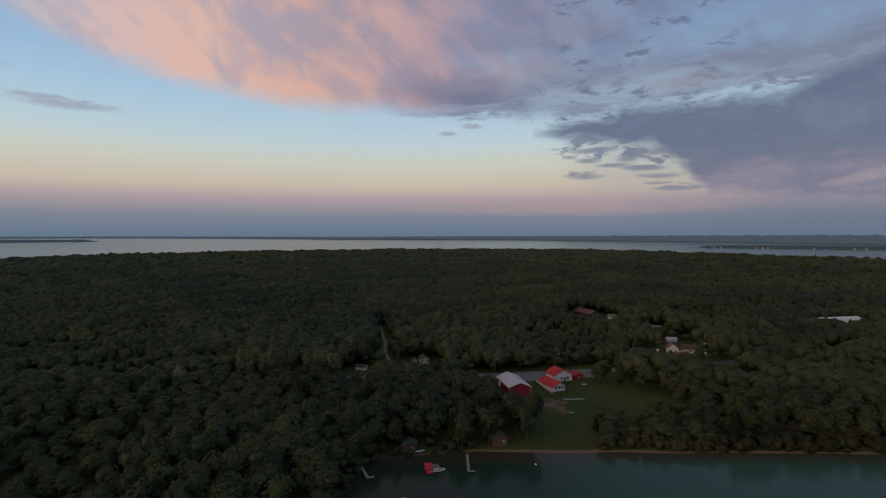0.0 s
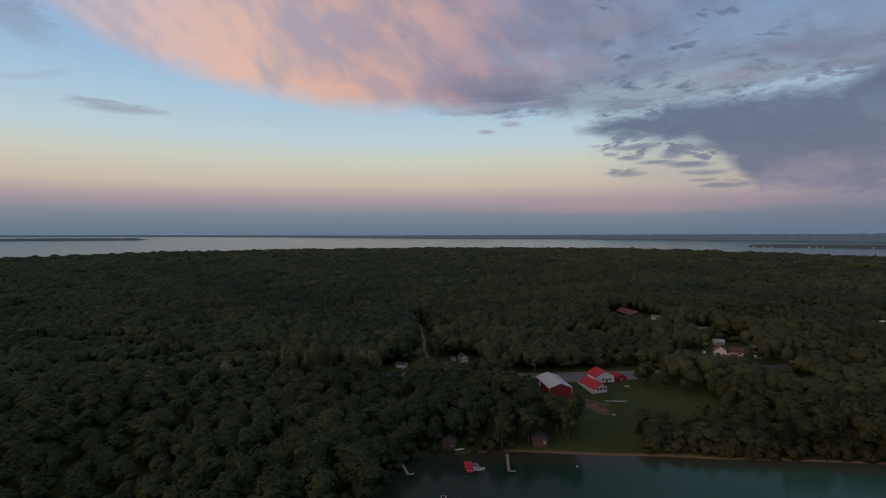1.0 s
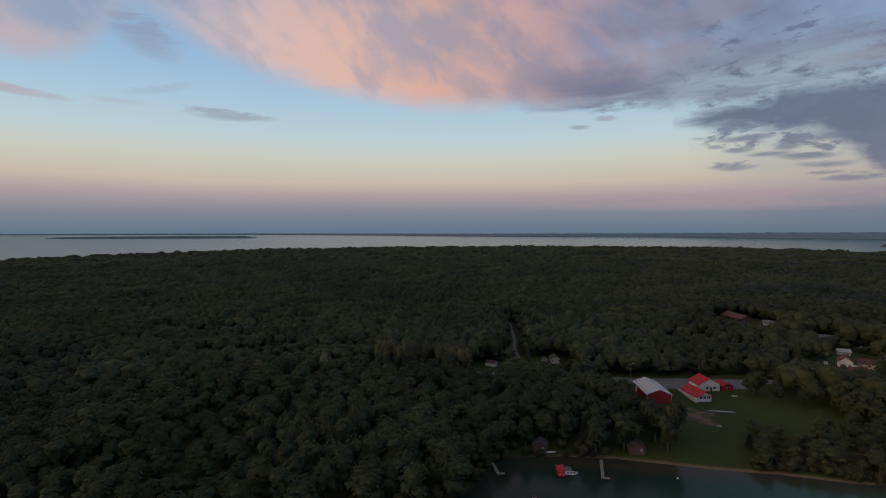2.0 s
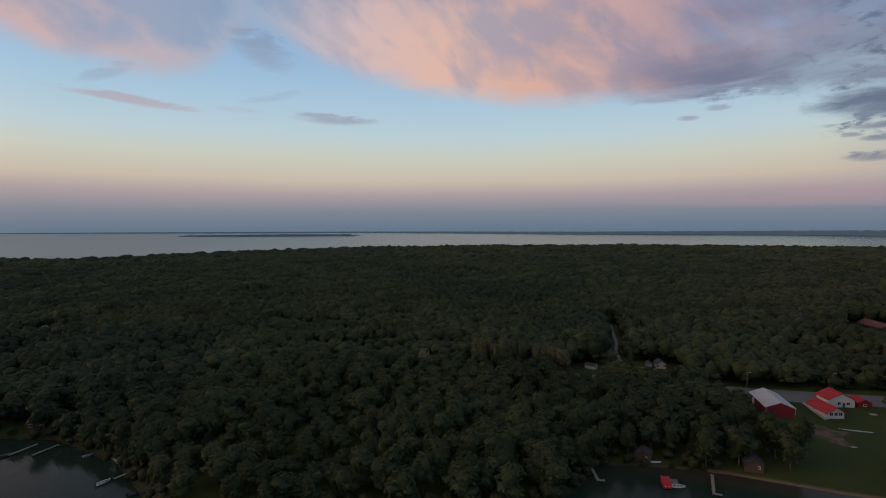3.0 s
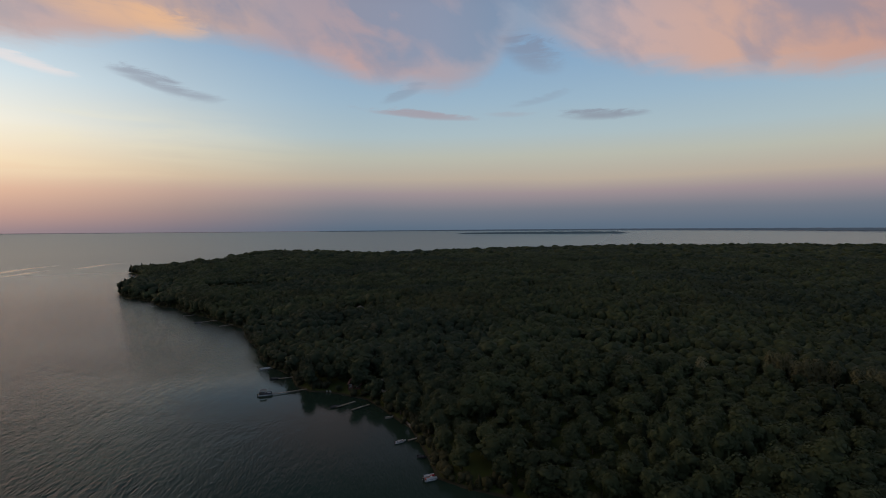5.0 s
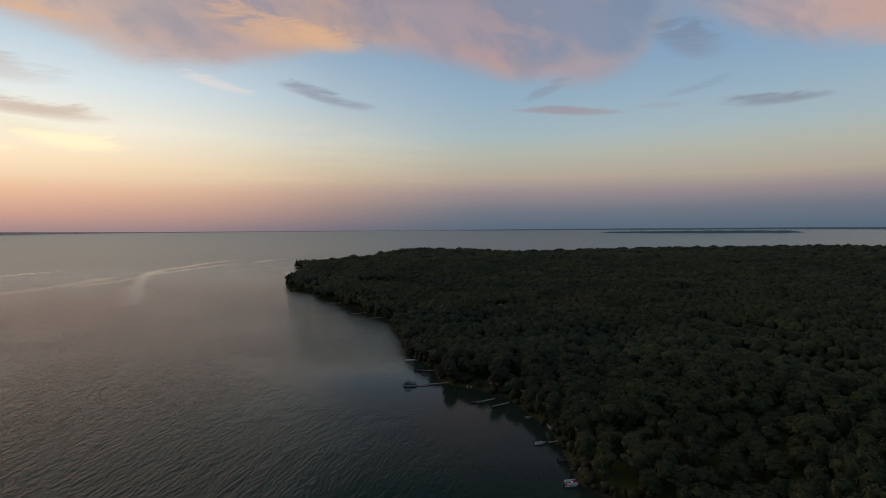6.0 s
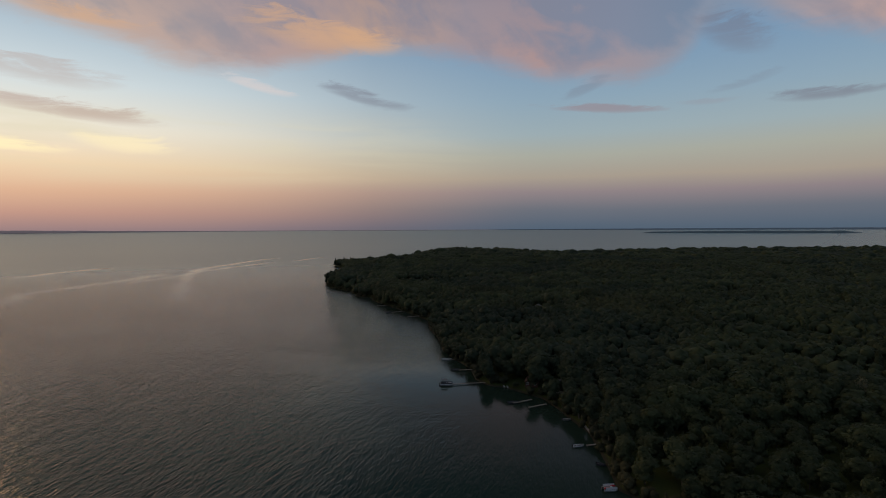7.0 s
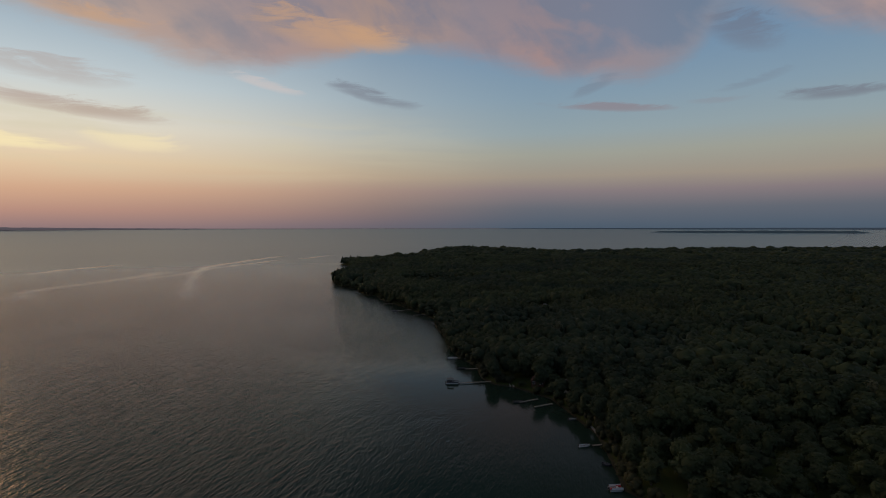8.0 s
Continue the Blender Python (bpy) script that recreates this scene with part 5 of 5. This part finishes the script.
def hull_mesh(long, wide, deep):
    """A boat's shell: pointed bow towards +x, flat stern, hollow inside."""
    bm = bmesh.new()
    rows = []
    n = 9
    for i in range(n):
        t = i / (n - 1)
        w = wide / 2 * (1 - max(0, (t - 0.45) / 0.55) ** 2.2) * (0.9 + 0.1 * min(1, t * 4)) + 0.02
        lift = 0.25 * deep * max(0, (t - 0.6) / 0.4) ** 1.5
        x = (t - 0.5) * long
        ring = [(-w, deep + lift), (-w * 0.85, 0.25 * deep + lift), (0, -0.1 * deep + lift * 1.6), (w * 0.85, 0.25 * deep + lift), (w, deep + lift),
                (w * 0.86, deep + lift), (w * 0.7, 0.45 * deep + lift), (0, 0.3 * deep + lift * 1.4), (-w * 0.7, 0.45 * deep + lift), (-w * 0.86, deep + lift)]
        rows.append([bm.verts.new((x, yy, zz)) for yy, zz in ring])
    for a, b in zip(rows, rows[1:]):
        for c in range(10):
            bm.faces.new((a[c], b[c], b[(c + 1) % 10], a[(c + 1) % 10]))
    bm.faces.new(rows[0])
    bm.faces.new(rows[-1][::-1])
    bmesh.ops.recalc_face_normals(bm, faces=bm.faces)
    return bm


def motor_boat(x, y, turn, long, wide, label, hull=HULL_WHITE, inside=HULL_DARK):
    ob = empty("motor_boat", pose(x, y, -0.12, 0, 0, turn), label, "boat", "boats on the lake")
    part("hull", hull_mesh(long, wide, 0.75), hull, ob)
    for at in (-0.25, 0.0, 0.2):
        part("seat", box(bmesh.new(), at * long, 0, 0.55, 0.5, wide * 0.62, 0.28, bevel=0.05), inside, ob)
    bm = bmesh.new()
    box(bm, 0.3 * long, 0, 0.95, 0.06, wide * 0.55, 0.4, 0, 0)
    part("windscreen", bm, GLASS, ob)
    bm = bmesh.new()
    box(bm, -0.5 * long - 0.2, 0, 0.85, 0.45, 0.35, 0.5, bevel=0.06)
    box(bm, -0.5 * long - 0.15, 0, 0.35, 0.2, 0.12, 0.9)
    part("outboard_motor", bm, RUBBER, ob)
    return ob


def pontoon_boat(x, y, turn, label, canopy=HULL_DARK, long=7.0, rail_mat=HULL_DARK, seat_mat=HULL_WHITE):
    ob = empty("pontoon_boat", pose(x, y, 0, 0, 0, turn), label, "boat", "boats on the lake")
    for s in (-0.9, 0.9):
        bm = bmesh.new()
        rod(bm, (-long / 2, s, 0.15), (long / 2 - 0.7, s, 0.15), 0.33, 0.33, 10)
        rod(bm, (long / 2 - 0.7, s, 0.15), (long / 2, s, 0.3), 0.33, 0.06, 10)
        part("pontoon", bm, METAL, ob)
    part("deck", box(bmesh.new(), 0, 0, 0.58, long, 2.5, 0.1, bevel=0.02), PLANK, ob)
    for s in (-1.2, 1.2):
        part("side_panel", box(bmesh.new(), 0.1, s, 0.98, long * 0.86, 0.05, 0.66, bevel=0.02), rail_mat, ob)
    for xx in (-0.36 * long, -0.18 * long, 0.2 * long, 0.33 * long):
        part("seat", box(bmesh.new(), xx, 0.75 if xx > 0 else -0.75, 0.86, 0.9, 0.6, 0.45, bevel=0.08), seat_mat, ob)
    part("console", box(bmesh.new(), 0.2, -0.7, 1.05, 0.5, 0.6, 0.9, bevel=0.06), HULL_WHITE, ob)
    if canopy:
        part("canopy", box(bmesh.new(), -1.0, 0, 2.55, long * 0.45, 2.4, 0.1, bevel=0.04), canopy, ob)
        for xx in (-2.4, 0.4):
            for s in (-1.15, 1.15):
                part("canopy_pole", rod(bmesh.new(), (xx, s, 0.6), (xx, s, 2.52), 0.03), METAL, ob)
    bm = bmesh.new()
    box(bm, -long / 2 - 0.1, 0, 0.7, 0.45, 0.4, 0.6, bevel=0.06)
    box(bm, -long / 2 - 0.1, 0, 0.2, 0.2, 0.14, 0.8)
    part("outboard_motor", bm, RUBBER, ob)
    return ob


pontoon_boat(-260.2, 92.6, 70, "pontoon boat with a dark canopy moored at a dock")
motor_boat(-309.6, 110.6, 75, 6.0, 2.1, "white motor boat moored at a dock")
motor_boat(-284.8, 107.2, 75, 5.0, 1.9, "dark open boat moored at a dock", HULL_DARK)
motor_boat(-222.0, 110.8, 80, 4.5, 1.8, "small dark boat beside a dock", HULL_DARK)
motor_boat(-169.6, 111.0, 85, 4.4, 1.5, "white open motor boat beside a narrow dock")
pontoon_boat(-138.4, 101.4, 75, "pontoon boat with white sides and red seats", None, 4.2, HULL_WHITE, HULL_RED)
motor_boat(-194.5, 122.0, 70, 3.4, 1.4, "small grey rowing boat near the shore", METAL, PLANK)
motor_boat(-153.5, 109.3, 40, 3.0, 1.5, "small dark dinghy under the trees", HULL_DARK)
motor_boat(-1.3, 181.3, 12, 4.2, 1.7, "white motor boat with a black cowling beside a red float")
motor_boat(-12.0, 160.2, 95, 3.8, 1.7, "small white motor boat on open water")
motor_boat(-503.0, 122.0, 80, 5.0, 2.0, "distant dark boat at a dock", HULL_DARK)


def swim_float(x, y, turn):
    """An inflatable slide float: cushioned base, ramp and back rest."""
    ob = empty("inflatable_float", pose(x, y, 0.0, 0, 0, turn), "bright red inflatable float with a sloping slide", "float")
    part("base", box(bmesh.new(), 0, 0, 0.35, 2.6, 5.6, 0.7, bevel=0.28), HULL_RED, ob)
    part("slide", box(bmesh.new(), 0, 0.6, 1.2, 2.0, 3.6, 0.45, 0, 20, 0.18), HULL_RED, ob)
    for s in (-1.05, 1.05):
        part("side_tube", rod(bmesh.new(), (s, -1.9, 0.85), (s, 2.3, 1.8), 0.28, 0.28, 10), HULL_RED, ob)
    for s in (-0.6, 0.6):
        part("handle", box(bmesh.new(), s, -2.5, 0.78, 0.3, 0.5, 0.12, bevel=0.04), HULL_WHITE, ob)
    return ob


swim_float(-4.9, 181.2, 12)
fl = empty("swim_raft", pose(-2.6, 184.2, 0, 0, 0, 12), "grey wooden swim raft behind the red float", "raft")
part("deck", box(bmesh.new(), 0, 0, 0.4, 2.4, 3.2, 0.14, bevel=0.02), POST, fl)
for s in (-0.8, 0.8):
    part("barrel", rod(bmesh.new(), (s, -1.5, 0.1), (s, 1.5, 0.1), 0.28, 0.28, 10), HULL_DARK, fl)

buoy = empty("buoy", pose(32.3, 185.9, 0), "small white mooring buoy on the water", "buoy")
bm = bmesh.new()
bmesh.ops.create_uvsphere(bm, u_segments=12, v_segments=8, radius=0.35, matrix=Matrix.Translation((0, 0, 0.15)))
part("ball", bm, HULL_WHITE, buoy)
part("ring", rod(bmesh.new(), (0, 0, 0.45), (0, 0, 0.62), 0.05, 0.05), METAL, buoy)


def beach_chair(x, y, turn):
    ob = empty("beach_chair", pose(x, y, gz(x, y), 0, 0, turn), "white slatted garden chair on the beach", "chair", "chairs on the beach")
    part("seat", box(bmesh.new(), 0, 0, 0.42, 0.65, 0.6, 0.06, bevel=0.01), HULL_WHITE, ob)
    part("backrest", box(bmesh.new(), 0, 0.36, 0.85, 0.65, 0.06, 0.9, 0, -18, 0.01), HULL_WHITE, ob)
    for sx in (-0.3, 0.3):
        part("armrest", box(bmesh.new(), sx, 0, 0.66, 0.12, 0.7, 0.04), HULL_WHITE, ob)
        for sy in (-0.26, 0.28):
            part("leg", box(bmesh.new(), sx, sy, 0.2, 0.07, 0.07, 0.46), HULL_WHITE, ob)


beach_chair(-245.0, 118.0, 150)
beach_chair(-243.8, 119.2, 165)


def beached_canoe(x, y, turn, label, mat):
    ob = empty("canoe", pose(x, y, gz(x, y) - 0.02, 0, 0, turn), label, "canoe", "canoes on the beach")
    part("hull", hull_mesh(4.2, 0.9, 0.4), mat, ob)
    for at in (-1.0, 0.9):
        part("thwart", box(bmesh.new(), at, 0, 0.36, 0.2, 0.66, 0.04), PLANK, ob)


beached_canoe(-16.6, 195.2, 5, "pale canoe drawn up on the beach", CREAM)
beached_canoe(-8.8, 196.0, 20, "white canoe drawn up on the beach", HULL_WHITE)
